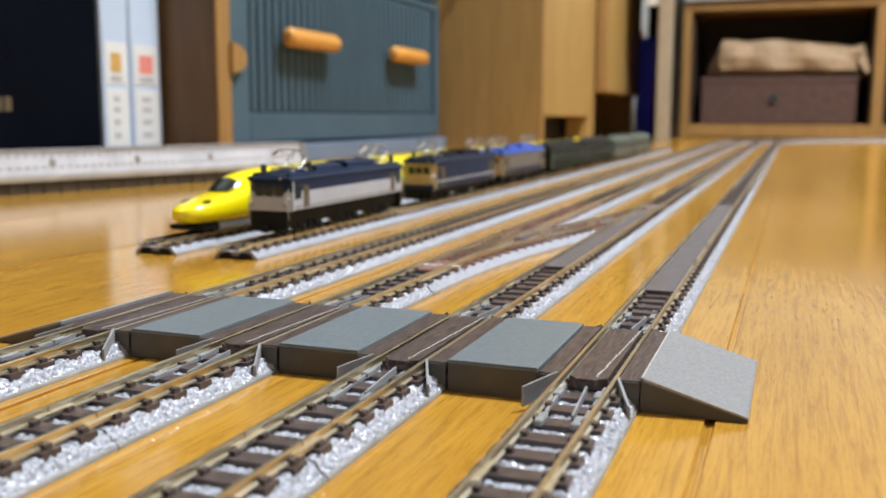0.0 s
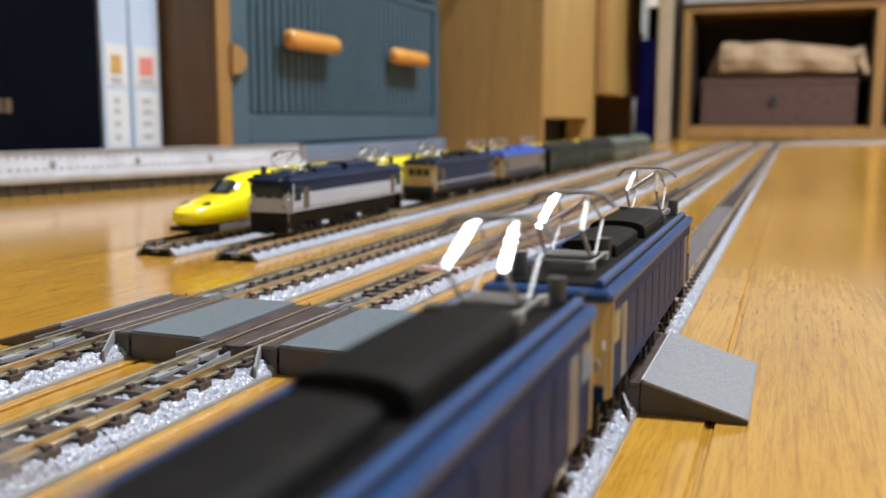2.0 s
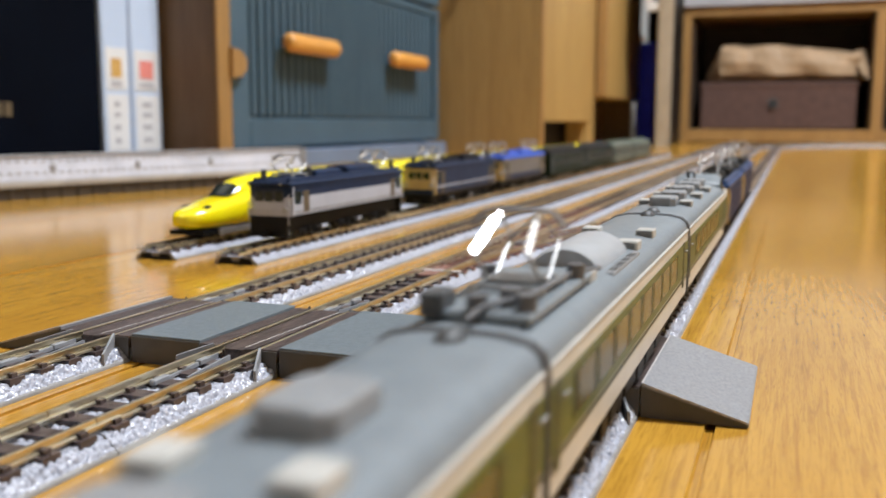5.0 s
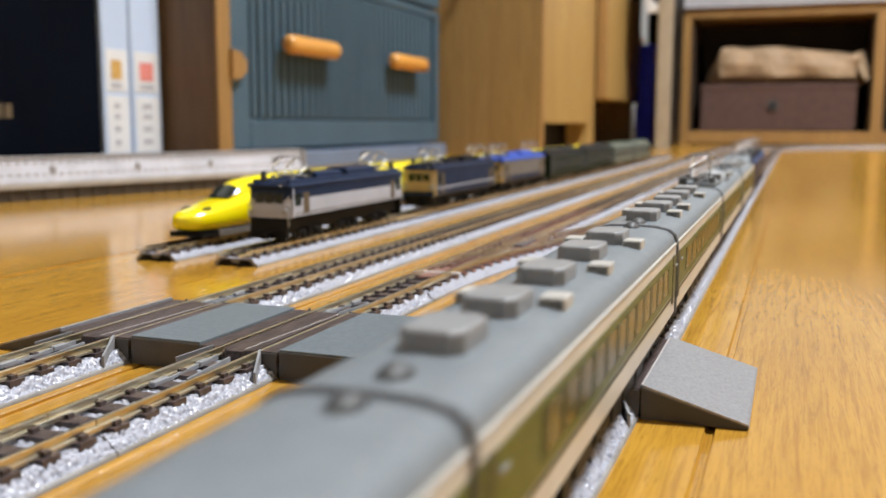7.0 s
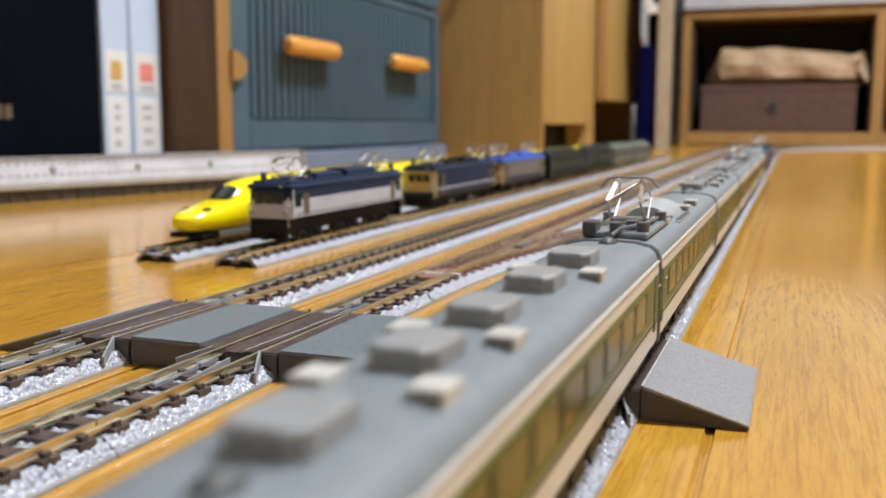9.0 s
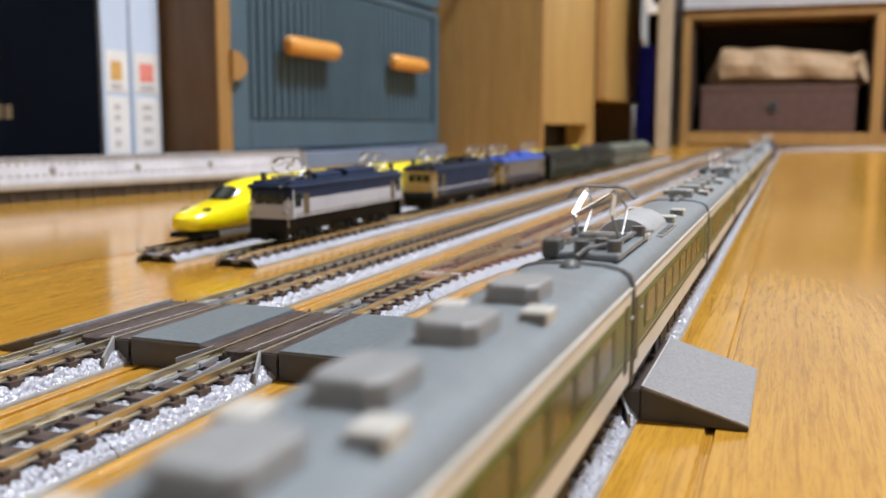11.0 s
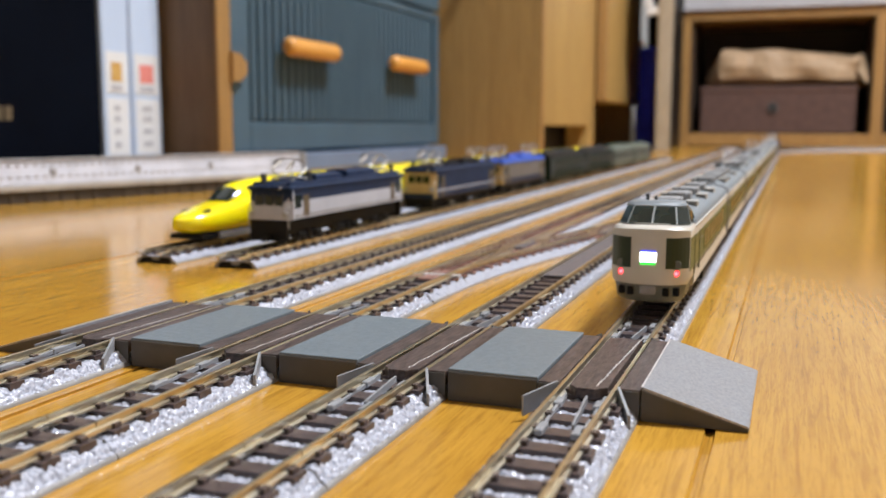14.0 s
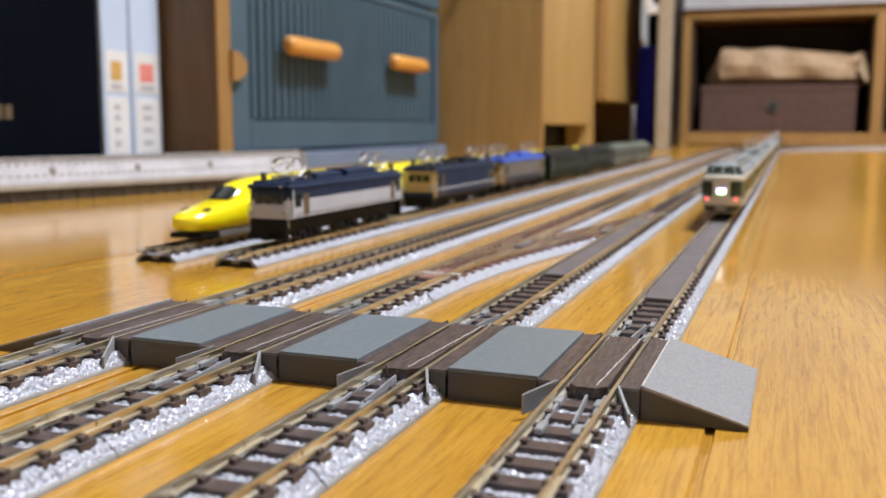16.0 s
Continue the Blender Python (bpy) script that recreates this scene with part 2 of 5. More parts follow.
M = dict(
    floor=wood_mat("floor_wood", (0.60, 0.325, 0.045), (0.48, 0.245, 0.030), (0.25, 0.105, 0.012), 0.12, 1, 1.0, 0.05, 2.9, 0.32, 0.5, 0.6, 0.02),
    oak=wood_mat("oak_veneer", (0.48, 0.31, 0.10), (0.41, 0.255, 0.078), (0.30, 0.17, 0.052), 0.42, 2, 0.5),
    # the same oak veneer, darkened for panels that face away from the light
    oak_shaded=wood_mat("oak_shaded", (0.34, 0.22, 0.075), (0.285, 0.175, 0.057), (0.20, 0.115, 0.036), 0.5, 2, 0.5),
    walnut=wood_mat("brown_board", (0.19, 0.115, 0.055), (0.155, 0.09, 0.042), (0.10, 0.055, 0.025), 0.5, 2, 0.6),
    beech=wood_mat("handle_wood", (0.72, 0.35, 0.07), (0.62, 0.28, 0.05), (0.42, 0.17, 0.03), 0.35, 1, 0.8, 0.4),
    shelf_edge=wood_mat("shelf_edge", (0.36, 0.205, 0.066), (0.30, 0.165, 0.052), (0.20, 0.105, 0.032), 0.45, 2, 0.7),
    ballast=pm("ballast_plastic", (0.40, 0.415, 0.48), (0.23, 0.24, 0.285), 1300, 0.2, 0.08, 0.03, 2600, spread=(0.34, 0.5)),
    bed_side=pm("roadbed_plastic", (0.30, 0.29, 0.28), (0.22, 0.21, 0.2), 200, 0.4, 0.1, 0.03, 900),
    tie=pm("sleeper_plastic", (0.10, 0.073, 0.068), (0.058, 0.043, 0.041), 500, 0.32, 0.12, 0.06, 900),
    tie_red=pm("sleeper_rusty", (0.30, 0.155, 0.12), (0.16, 0.08, 0.06), 300, 0.5, 0.1, 0.06, 900),
    rail=pm("nickel_rail", (0.86, 0.77, 0.57), (0.70, 0.61, 0.43), 300, 0.3, 0.1, 0.0, 700, 1.0, (1, 0.05, 1)),
    rail_foot=pm("rail_foot", (0.90, 0.85, 0.72), (0.76, 0.70, 0.56), 300, 0.3, 0.1, 0, 700, 1.0, (1, 0.1, 1)),
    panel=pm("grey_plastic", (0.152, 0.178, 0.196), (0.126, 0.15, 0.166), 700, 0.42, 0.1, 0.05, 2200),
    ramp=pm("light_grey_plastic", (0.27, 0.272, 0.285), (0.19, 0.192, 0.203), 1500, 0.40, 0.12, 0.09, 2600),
    # darker copy of the grey plastic: shade on the upright faces, put into the colour
    panel_shaded=pm("grey_plastic_shaded", (0.085, 0.078, 0.07), (0.065, 0.06, 0.054), 120, 0.45, 0.1, 0.03, 900),
    board=pm("crossing_board", (0.098, 0.07, 0.062), (0.034, 0.025, 0.023), 1200, 0.4, 0.12, 0.3, 1400, 0, (1.0, 0.16, 1.0), spread=(0.3, 0.62)),
    fin=pm("pale_plastic", (0.29, 0.295, 0.31), (0.235, 0.24, 0.25), 200, 0.4, 0.1, 0.03, 900),
    glue=pm("bare_plastic_wear", (0.55, 0.52, 0.50), (0.4, 0.37, 0.36), 900, 0.4, 0.1, 0.05, 2000),
    insert=pm("grey_brown_insert", (0.125, 0.108, 0.113), (0.095, 0.082, 0.086), 200, 0.5, 0.1, 0.05, 900),
    ivory=pm("ivory_paint", (0.58, 0.55, 0.485), (0.53, 0.50, 0.44), 80, 0.34, 0.06, 0.0, 500),
    green=pm("green_paint", (0.060, 0.092, 0.012), (0.048, 0.074, 0.009), 90, 0.34, 0.06, 0, 500),
    # dark green of doors and trim, and the body green's shade on the window pillars
    green_dark=pm("green_dark_and_shaded", (0.018, 0.034, 0.009), (0.012, 0.024, 0.006), 90, 0.35, 0.06, 0, 500),
    car_glass=pm("car_glass", (0.085, 0.075, 0.022), (0.065, 0.058, 0.017), 60, 0.22, 0.04, 0, 300, ior=1.4),
    cab_glass=pm("cab_glass", (0.02, 0.03, 0.027), (0.010, 0.017, 0.015), 120, 0.07, 0.03, 0, 300, coat=0.2),
    roof=pm("roof_grey", (0.195, 0.222, 0.242), (0.172, 0.196, 0.215), 300, 0.42, 0.08, 0.04, 1800),
    cab_frame=pm("cab_frame_grey", (0.34, 0.36, 0.36), (0.30, 0.32, 0.32), 300, 0.4, 0.08, 0.02, 1800),
    roof_box=pm("roof_box_grey", (0.265, 0.272, 0.28), (0.23, 0.236, 0.243), 400, 0.45, 0.08, 0.04, 1500),
    vent=pm("pale_vent", (0.50, 0.49, 0.46), (0.43, 0.42, 0.39), 160, 0.45, 0.08, 0.03, 1500),
    black=pm("black_plastic", (0.010, 0.0095, 0.009), (0.006, 0.0055, 0.0055), 200, 0.5, 0.1, 0.05, 1200, ior=1.25),
    rubber=pm("dark_grey_rubber", (0.085, 0.088, 0.09), (0.05, 0.052, 0.054), 300, 0.5, 0.1, 0.0, 900),
    skirt=pm("skirt_grey_green", (0.15, 0.155, 0.13), (0.11, 0.115, 0.095), 200, 0.4, 0.1, 0.02, 900),
    coupler=pm("coupler_grey", (0.33, 0.32, 0.32), (0.25, 0.24, 0.24), 300, 0.4, 0.1, 0.02, 900),
    arm=pm("arm_metal", (0.92, 0.92, 0.91), (0.86, 0.86, 0.85), 300, 0.13, 0.02, 0, 900, 1.0),
    cooler=pm("cooler_grey", (0.36, 0.37, 0.385), (0.32, 0.33, 0.34), 300, 0.42, 0.08, 0.04, 1800),
    metal=pm("bright_metal", (0.42, 0.42, 0.42), (0.34, 0.34, 0.34), 300, 0.36, 0.1, 0, 900, 0.5),
    blue=pm("loco_blue", (0.011, 0.026, 0.084), (0.008, 0.019, 0.066), 120, 0.45, 0.05, 0.0, 900, ior=1.13),
    blue_hi=pm("loco_blue_gutter", (0.018, 0.058, 0.17), (0.014, 0.045, 0.14), 120, 0.34, 0.06, 0.0, 900, ior=1.38),
    grille=pm("grille_blue", (0.010, 0.024, 0.076), (0.007, 0.017, 0.058), 120, 0.42, 0.05, 0.0, 900, ior=1.14),
    gasket=pm("gasket_grey", (0.15, 0.152, 0.158), (0.10, 0.10, 0.105), 300, 0.5, 0.1, 0, 900),
    navy=pm("navy_paint", (0.012, 0.026, 0.066), (0.008, 0.018, 0.048), 120, 0.42, 0.06, ior=1.3),
    sky_blue=pm("bright_blue_paint", (0.03, 0.10, 0.48), (0.025, 0.08, 0.40), 120, 0.32, 0.06),
    cream=pm("cream_paint", (0.50, 0.37, 0.16), (0.43, 0.31, 0.13), 120, 0.35, 0.06),
    pale_stripe=pm("pale_grey_paint", (0.46, 0.47, 0.52), (0.41, 0.42, 0.47), 120, 0.35, 0.06),
    taupe=pm("taupe_paint", (0.17, 0.15, 0.135), (0.14, 0.125, 0.11), 120, 0.4, 0.06),
    loco_roof=pm("loco_roof_black", (0.012, 0.011, 0.010), (0.008, 0.007, 0.007), 200, 0.55, 0.08, 0.03, 1500, ior=1.18),
    dull_green=pm("old_green_paint", (0.006, 0.017, 0.009), (0.004, 0.010, 0.006), 120, 0.5, 0.06, ior=1.25),
    khaki=pm("grey_green_paint", (0.115, 0.135, 0.105), (0.085, 0.10, 0.078), 120, 0.4, 0.06),
    yellow=pm("yellow_paint", (0.95, 0.80, 0.004), (0.92, 0.75, 0.003), 60, 0.2, 0.04, coat=0.5),
    slate=pm("slate_blue_paint", (0.058, 0.104, 0.142), (0.050, 0.092, 0.128), 14, 0.42, 0.06, 0.05, 300),
    slate_lo=pm("slate_blue_plinth", (0.15, 0.20, 0.29), (0.13, 0.175, 0.26), 14, 0.45, 0.06),
    binder=pm("pale_blue_binder", (0.50, 0.59, 0.74), (0.45, 0.54, 0.69), 12, 0.4, 0.06),
    black_file=pm("black_binder", (0.0018, 0.0032, 0.0072), (0.0012, 0.002, 0.0048), 12, 0.6, 0.06, ior=1.12),
    label=pm("white_label", (0.68, 0.68, 0.68), (0.64, 0.64, 0.64), 40, 0.5, 0.06),
    ink=pm("grey_print", (0.45, 0.44, 0.46), (0.38, 0.37, 0.39), 200, 0.6, 0.06),
    ochre=pm("ochre_print", (0.58, 0.36, 0.11), (0.50, 0.29, 0.08), 200, 0.6, 0.06),
    coral=pm("coral_print", (0.72, 0.24, 0.20), (0.62, 0.2, 0.17), 200, 0.6, 0.06),
    gold=pm("dull_gold_print", (0.12, 0.085, 0.045), (0.09, 0.065, 0.035), 200, 0.5, 0.06),
    viaduct=pm("pale_concrete_plastic", (0.60, 0.62, 0.70), (0.50, 0.52, 0.59), 60, 0.4, 0.08, 0.04, 700),
    viaduct_edge=pm("beige_plastic", (0.42, 0.39, 0.34), (0.35, 0.32, 0.28), 60, 0.45, 0.08),
    viaduct_dark=pm("dark_brown_plastic", (0.06, 0.045, 0.032), (0.04, 0.03, 0.022), 60, 0.5, 0.08),
    fabric=pm("brown_fabric", (0.105, 0.058, 0.046), (0.08, 0.044, 0.035), 60, 0.85, 0.05, 0.4, 900),
    kraft=pm("kraft_paper", (0.42, 0.29, 0.175), (0.35, 0.24, 0.14), 18, 0.6, 0.08, 0.6, 60),
    deep_blue=pm("deep_blue_fabric", (0.015, 0.035, 0.85), (0.01, 0.025, 0.7), 30, 0.6, 0.08),
    post=pm("beige_metal", (0.36, 0.30, 0.22), (0.31, 0.26, 0.19), 30, 0.45, 0.06),
    board_top=pm("grey_board", (0.42, 0.42, 0.45), (0.37, 0.37, 0.40), 20, 0.5, 0.06),
    # shade inside the open bookcase, as a dark brown colour
    inside_shade=pm("shelf_inside_shaded", (0.045, 0.028, 0.018), (0.035, 0.021, 0.014), 20, 0.6, 0.06),
    wall=pm("wallpaper", (0.52, 0.51, 0.49), (0.47, 0.46, 0.44), 8, 0.8, 0.05, 0.4, 200),
    ceiling=pm("ceiling_paper", (0.78, 0.77, 0.74), (0.72, 0.71, 0.68), 8, 0.85, 0.05, 0.4, 200),
    shade=pm("lamp_shade", (0.9, 0.9, 0.88), None, 8, 0.5, 0.05, glow=(0.95, 0.97, 1.0, 3.0)),
    red_glow=pm("red_lamp", (0.9, 0.1, 0.12), None, 8, 0.4, 0.05, glow=(1.0, 0.015, 0.03, 2.6)),
    red_core=pm("red_lamp_core", (0.9, 0.4, 0.4), None, 8, 0.4, 0.05, glow=(1.0, 0.10, 0.13, 2.6)),
    white_glow=pm("lit_headmark", (0.9, 0.9, 0.9), None, 8, 0.4, 0.05, glow=(0.95, 0.98, 1.0, 3.5)),
    green_glow=pm("lit_headmark_green", (0.1, 0.8, 0.1), None, 8, 0.4, 0.05, glow=(0.03, 0.8, 0.06, 1.0)),
    blue_glow=pm("lit_headmark_blue", (0.1, 0.1, 0.9), None, 8, 0.4, 0.05, glow=(0.02, 0.04, 1.0, 1.3)),
)


# ---- building helpers (sizes in millimetres) ----
def thing(name, label, category, group="", at=(0, 0, 0), kind=""):
    ob = new(name)
    ob.empty_display_size = 0.01
    ob.location = Vector(at) * S
    return tagged(ob, label, category, group, kind)


def mesh_of(bm, material, smooth=False):
    me = bpy.data.meshes.new("mesh")
    bm.transform(Matrix.Scale(S, 4))
    bm.normal_update()
    if smooth:
        for f in bm.faces:
            f.smooth = True
    bm.to_mesh(me)
    bm.free()
    if smooth:
        me.set_sharp_from_angle(angle=radians(38))
    me.materials.append(material)
    return me


def part(name, bm, material, parent, label="", smooth=False):
    ob = new(name, mesh_of(bm, material, smooth) if isinstance(bm, bmesh.types.BMesh) else bm)
    ob.parent = parent
    if label:
        ob["label"] = label
    return ob


def again(name, me, parent, at, rz=0):
    ob = new(name, me)
    ob.parent = parent
    ob.location = Vector(at) * S
    ob.rotation_euler[2] = rz
    return ob


def B():
    return bmesh.new()


def cub(bm, x0, x1, y0, y1, z0, z1, bevel=0.0, seg=1):
    vs = bmesh.ops.create_cube(bm, size=1)["verts"]
    for v in vs:
        v.co = Vector(((x0 + x1) / 2 + v.co.x * (x1 - x0), (y0 + y1) / 2 + v.co.y * (y1 - y0), (z0 + z1) / 2 + v.co.z * (z1 - z0)))
    if bevel:
        es = list({e for v in vs for e in v.link_edges})
        bmesh.ops.bevel(bm, geom=es, offset=bevel, segments=seg, affect="EDGES", profile=0.5)
    return bm


def prism(bm, prof, y0, y1, axis="y"):
    """Extrude the outline [(a, z)] along y (or along x)."""
    rings = []
    for y in (y0, y1):
        rings.append([bm.verts.new((a, y, z) if axis == "y" else (y, a, z)) for a, z in prof])
    n = len(prof)
    for i in range(n):
        bm.faces.new((rings[0][i], rings[0][(i + 1) % n], rings[1][(i + 1) % n], rings[1][i]))
    bm.faces.new(rings[0][::-1])
    bm.faces.new(rings[1])
    bmesh.ops.recalc_face_normals(bm, faces=bm.faces)
    return bm


def loft(bm, rings):
    """Skin a row of closed outlines of equal length, with both ends closed."""
    vr = [[bm.verts.new(p) for p in r] for r in rings]
    n = len(rings[0])
    for a, b in zip(vr, vr[1:]):
        for i in range(n):
            bm.faces.new((a[i], a[(i + 1) % n], b[(i + 1) % n], b[i]))
    bm.faces.new(vr[0][::-1])
    bm.faces.new(vr[-1])
    bmesh.ops.recalc_face_normals(bm, faces=bm.faces)
    return bm


def rod(bm, a, b, r, n=6, r2=None):
    a, b = Vector(a), Vector(b)
    d = b - a
    q = d.to_track_quat("Z", "Y").to_matrix().to_4x4()
    bmesh.ops.create_cone(bm, cap_ends=True, segments=n, radius1=r, radius2=r2 if r2 is not None else r, depth=d.length, matrix=Matrix.Translation((a + b) / 2) @ q)
    return bm


def path_rods(bm, pts, r, n=6):
    """One continuous bent tube through the points."""
    pts = [Vector(p) for p in pts]
    rings = []
    closed = (pts[0] - pts[-1]).length < 1e-6
    for i, p in enumerate(pts):
        a = pts[i - 1] if i else (pts[-2] if closed else p)
        b = pts[i + 1] if i + 1 < len(pts) else (pts[1] if closed else p)
        d = (b - a).normalized()
        side = d.cross(Vector((0.31, 0.17, 0.93))).normalized()
        up = side.cross(d)
        rings.append([p + (side * math.cos(2 * math.pi * k / n) + up * math.sin(2 * math.pi * k / n)) * r for k in range(n)])
    return loft(bm, rings)


def plate(bm, pts, t):
    """A plate of thickness t from a flat outline of 3D points."""
    pts = [Vector(p) for p in pts]
    nrm = (pts[1] - pts[0]).cross(pts[2] - pts[0]).normalized() * t / 2
    lo, hi = [bm.verts.new(p - nrm) for p in pts], [bm.verts.new(p + nrm) for p in pts]
    n = len(pts)
    for i in range(n):
        bm.faces.new((lo[i], lo[(i + 1) % n], hi[(i + 1) % n], hi[i]))
    bm.faces.new(lo[::-1])
    bm.faces.new(hi)
    bmesh.ops.recalc_face_normals(bm, faces=bm.faces)
    return bm


# ---- room ----
def structure(name, x0, x1, y0, y1, z0, z1, m):
    ob = new(name, mesh_of(cub(B(), x0, x1, y0, y1, z0, z1), m))
    return tagged(ob, kind="structure")


structure("wall_west", -980, -860, -1900, 3100, 0, 2400, M["wall"])
structure("wall_east", 2100, 2220, -1900, 3100, 0, 2400, M["wall"])
structure("wall_north", -860, 2100, 2980, 3100, 0, 2400, M["wall"])
structure("wall_south", -860, 2100, -2020, -1900, 0, 2400, M["wall"])
structure("ceiling", -980, 2220, -2020, 3100, 2400, 2460, M["ceiling"])
floor = tagged(new("floor", mesh_of(cub(B(), -980, 2220, -2020, 3100, -30, -9), M["walnut"])), kind="structure")


def ceiling_light():
    t = thing("ceiling_light", "round white ceiling light with a glowing shade", "ceiling light", at=(LAMP[0] * 1000, LAMP[1] * 1000, 2400))
    part("mount", rod(B(), (0, 0, -40), (0, 0, 0), 60, 20), M["label"], t)
    bm = B()
    bmesh.ops.create_cone(bm, cap_ends=True, segments=40, radius1=300, radius2=280, depth=26, matrix=Matrix.Translation((0, 0, -53)))
    part("shade", bm, M["shade"], t)


ceiling_light()


# ---- the running train and the parked ones ----
ROOF = [(9.75, 25.4), (9.62, 27.0), (9.1, 28.3), (7.9, 29.2), (5.0, 29.8), (0, 30.0)]


def mirrored(half):
    return half + [(-x, z) for x, z in reversed(half) if x > 0]


def bogie(parent, y, axles=(-7, 7), m="black"):
    bg = part("bogie", cub(cub(B(), -7.4, -6.4, y - 10, y + 10, 7.0, 9.8, 0.3), 6.4, 7.4, y - 10, y + 10, 7.0, 9.8, 0.3), M[m], parent)
    bm = B()
    cub(bm, -5.4, 5.4, y - 2, y + 2, 7.4, 9.4)
    for s in (-1, 1):
        for a in axles:
            cub(bm, min(s * 7.2, s * 8.0), max(s * 7.2, s * 8.0), y + a - 1.4, y + a + 1.4, 7.0, 9.0, 0.2)
        rod(bm, (s * 7.6, y - 2.5, 7.2), (s * 7.6, y - 2.5, 10.4), 0.8, 8)
        rod(bm, (s * 7.6, y + 2.5, 7.2), (s * 7.6, y + 2.5, 10.4), 0.8, 8)
    part("bolster", bm, M[m], bg)
    for a in axles:
        bm = B()
        for s in (-1, 1):
            rod(bm, (s * 4.4, y + a, 8.45), (s * 5.3, y + a, 8.45), 2.8, 18)
            rod(bm, (s * 4.1, y + a, 8.45), (s * 4.5, y + a, 8.45), 3.2, 18)
        rod(bm, (-4.4, y + a, 8.45), (4.4, y + a, 8.45), 0.7, 8)
        part("wheelset", bm, M["rubber"], bg, "dark blackened wheels on an axle", True)


def pantograph(parent, y, z0, top, w=7.0):
    p = part("pantograph", path_rods(B(), [(-4.4, y - 5.5, z0 + 1), (4.4, y - 5.5, z0 + 1), (4.4, y + 5.5, z0 + 1), (-4.4, y + 5.5, z0 + 1), (-4.4, y - 5.5, z0 + 1)], 0.3), M["metal"], parent, "bright metal pantograph, raised")
    bm = B()
    for s in (-1, 1):
        for f in (-1, 1):
            rod(bm, (s * 4.4, y + f * 5.5, z0), (s * 4.4, y + f * 5.5, z0 + 1.2), 0.75, 8)
    part("insulator", bm, M["vent"], p)
    mid = z0 + (top - z0) * 0.55
    for f in (-1, 1):
        for s in (-1, 1):
            a, b = Vector((s * 3.6, y + f * 1.6, z0 + 1.2)), Vector((s * 3.4, y + f * 8.2, mid))
            c = Vector((s * 2.6, y + f * 0.5, top - 0.6))
            bm = rod(B(), a, b, 0.27)
            if f > 0:
                up = rod(B(), b, c, 0.2)
            else:
                up = plate(B(), [b + Vector((-0.38, 0, 0.24)), b + Vector((0.38, 0, -0.24)), c + Vector((0.36, 0, -0.227)), c + Vector((-0.36, 0, 0.227))], 0.3)
            part("lower_arm", bm, M["metal"], p)
            part("upper_arm", up, M["arm" if f < 0 else "metal"], p, "flat bright metal arm" if f < 0 else "")
        part("pivot_bar", rod(B(), (-3.6, y + f * 1.6, z0 + 1.3), (3.6, y + f * 1.6, z0 + 1.3), 0.5, 8), M["metal"], p)
        part("brace", rod(B(), (-3.4, y + f * 8.2, mid), (2.4, y + f * 0.5, top - 0.8), 0.18), M["metal"], p)
    for f in (-1, 1):
        pts = []
        for i in range(9):
            u = -1 + i / 4
            drop = 0 if abs(u) < 0.62 else -((abs(u) - 0.62) / 0.38) ** 1.6 * 2.2
            pts.append((u * w, y + f * 0.8, top + drop))
        part("contact_shoe", path_rods(B(), pts, 0.32), M["coupler"], p)


def ac_unit(parent, y, x=0.0, lx=3.5, ly=5.1):
    c = 1.3
    o = [(-lx + c, -ly), (lx - c, -ly), (lx, -ly + c), (lx, ly - c), (lx - c, ly), (-lx + c, ly), (-lx, ly - c), (-lx, -ly + c)]
    rings = [[(x + a * k, y + b * k, z) for a, b in o] for k, z in ((1.0, 29.0), (1.0, 31.9), (0.97, 32.3), (0.9, 32.5))]
    part("air_conditioner", loft(B(), rings), M["roof_box"], parent)


def vent_box(parent, x, y, w=1.75):
    v = part("vent", cub(B(), x - w, x + w, y - 2.4, y + 2.4, 28.6, 31.2, 0.22), M["vent"], parent, "pale box-shaped roof vent")
    for e in (-1, 1):
        for i in range(4):
            ya, yb_ = sorted((y + e * 2.38, y + e * 2.5))
            part("louvre", cub(B(), x - 1.4, x + 1.4, ya, yb_, 29.4 + i * 0.4, 29.6 + i * 0.4), M["rubber"], v)


def car_shell(t, y0, y1):
    half = [(9.2, 10.9), (9.7, 11.6), (9.75, 25.5), (9.55, 27.0)]
    part("body", prism(B(), mirrored(half), y0, y1), M["ivory"], t)
    roof = [(9.45, 26.6)] + [(x * 0.985, z + 0.15) for x, z in ROOF[1:]]
    part("roof", prism(B(), mirrored(roof), y0 + 0.15, y1 - 0.15), M["roof"], t, "grey roof", True)
    part("underframe", cub(B(), -8.2, 8.2, y0 + 3, y1 - 3, 8.2, 11.2), M["black"], t)
    rng = random.Random(3)
    y = y0 + 36
    while y < y1 - 40:
        ln = rng.choice((5, 8, 11))
        for s in (-1, 1):
            part("equipment_box", cub(B(), s * 7.9 - 1.0, s * 7.9 + 1.0, y, y + ln, 7.0 + rng.random(), 10.9, 0.25), M["black"], t)
        y += ln + 2
    for y in (y0 + 20, y1 - 20):
        bogie(t, y)


PANE_ME = mesh_of(cub(B(), -0.09, 0.09, -4.9, 4.9, -2.6, 2.6), M["car_glass"])
NARROW_ME = mesh_of(cub(B(), -0.09, 0.09, -2.9, 2.9, -2.6, 2.6), M["car_glass"])
# pillars are body green; their shade is put in as a darker green
PILLAR_ME = mesh_of(cub(B(), -0.12, 0.12, -1.05, 1.05, -2.75, 2.75), M["green_dark"])
DOOR_ME = mesh_of(cub(B(), -0.10, 0.10, -1.3, 1.3, -5.2, 5.2), M["green_dark"])


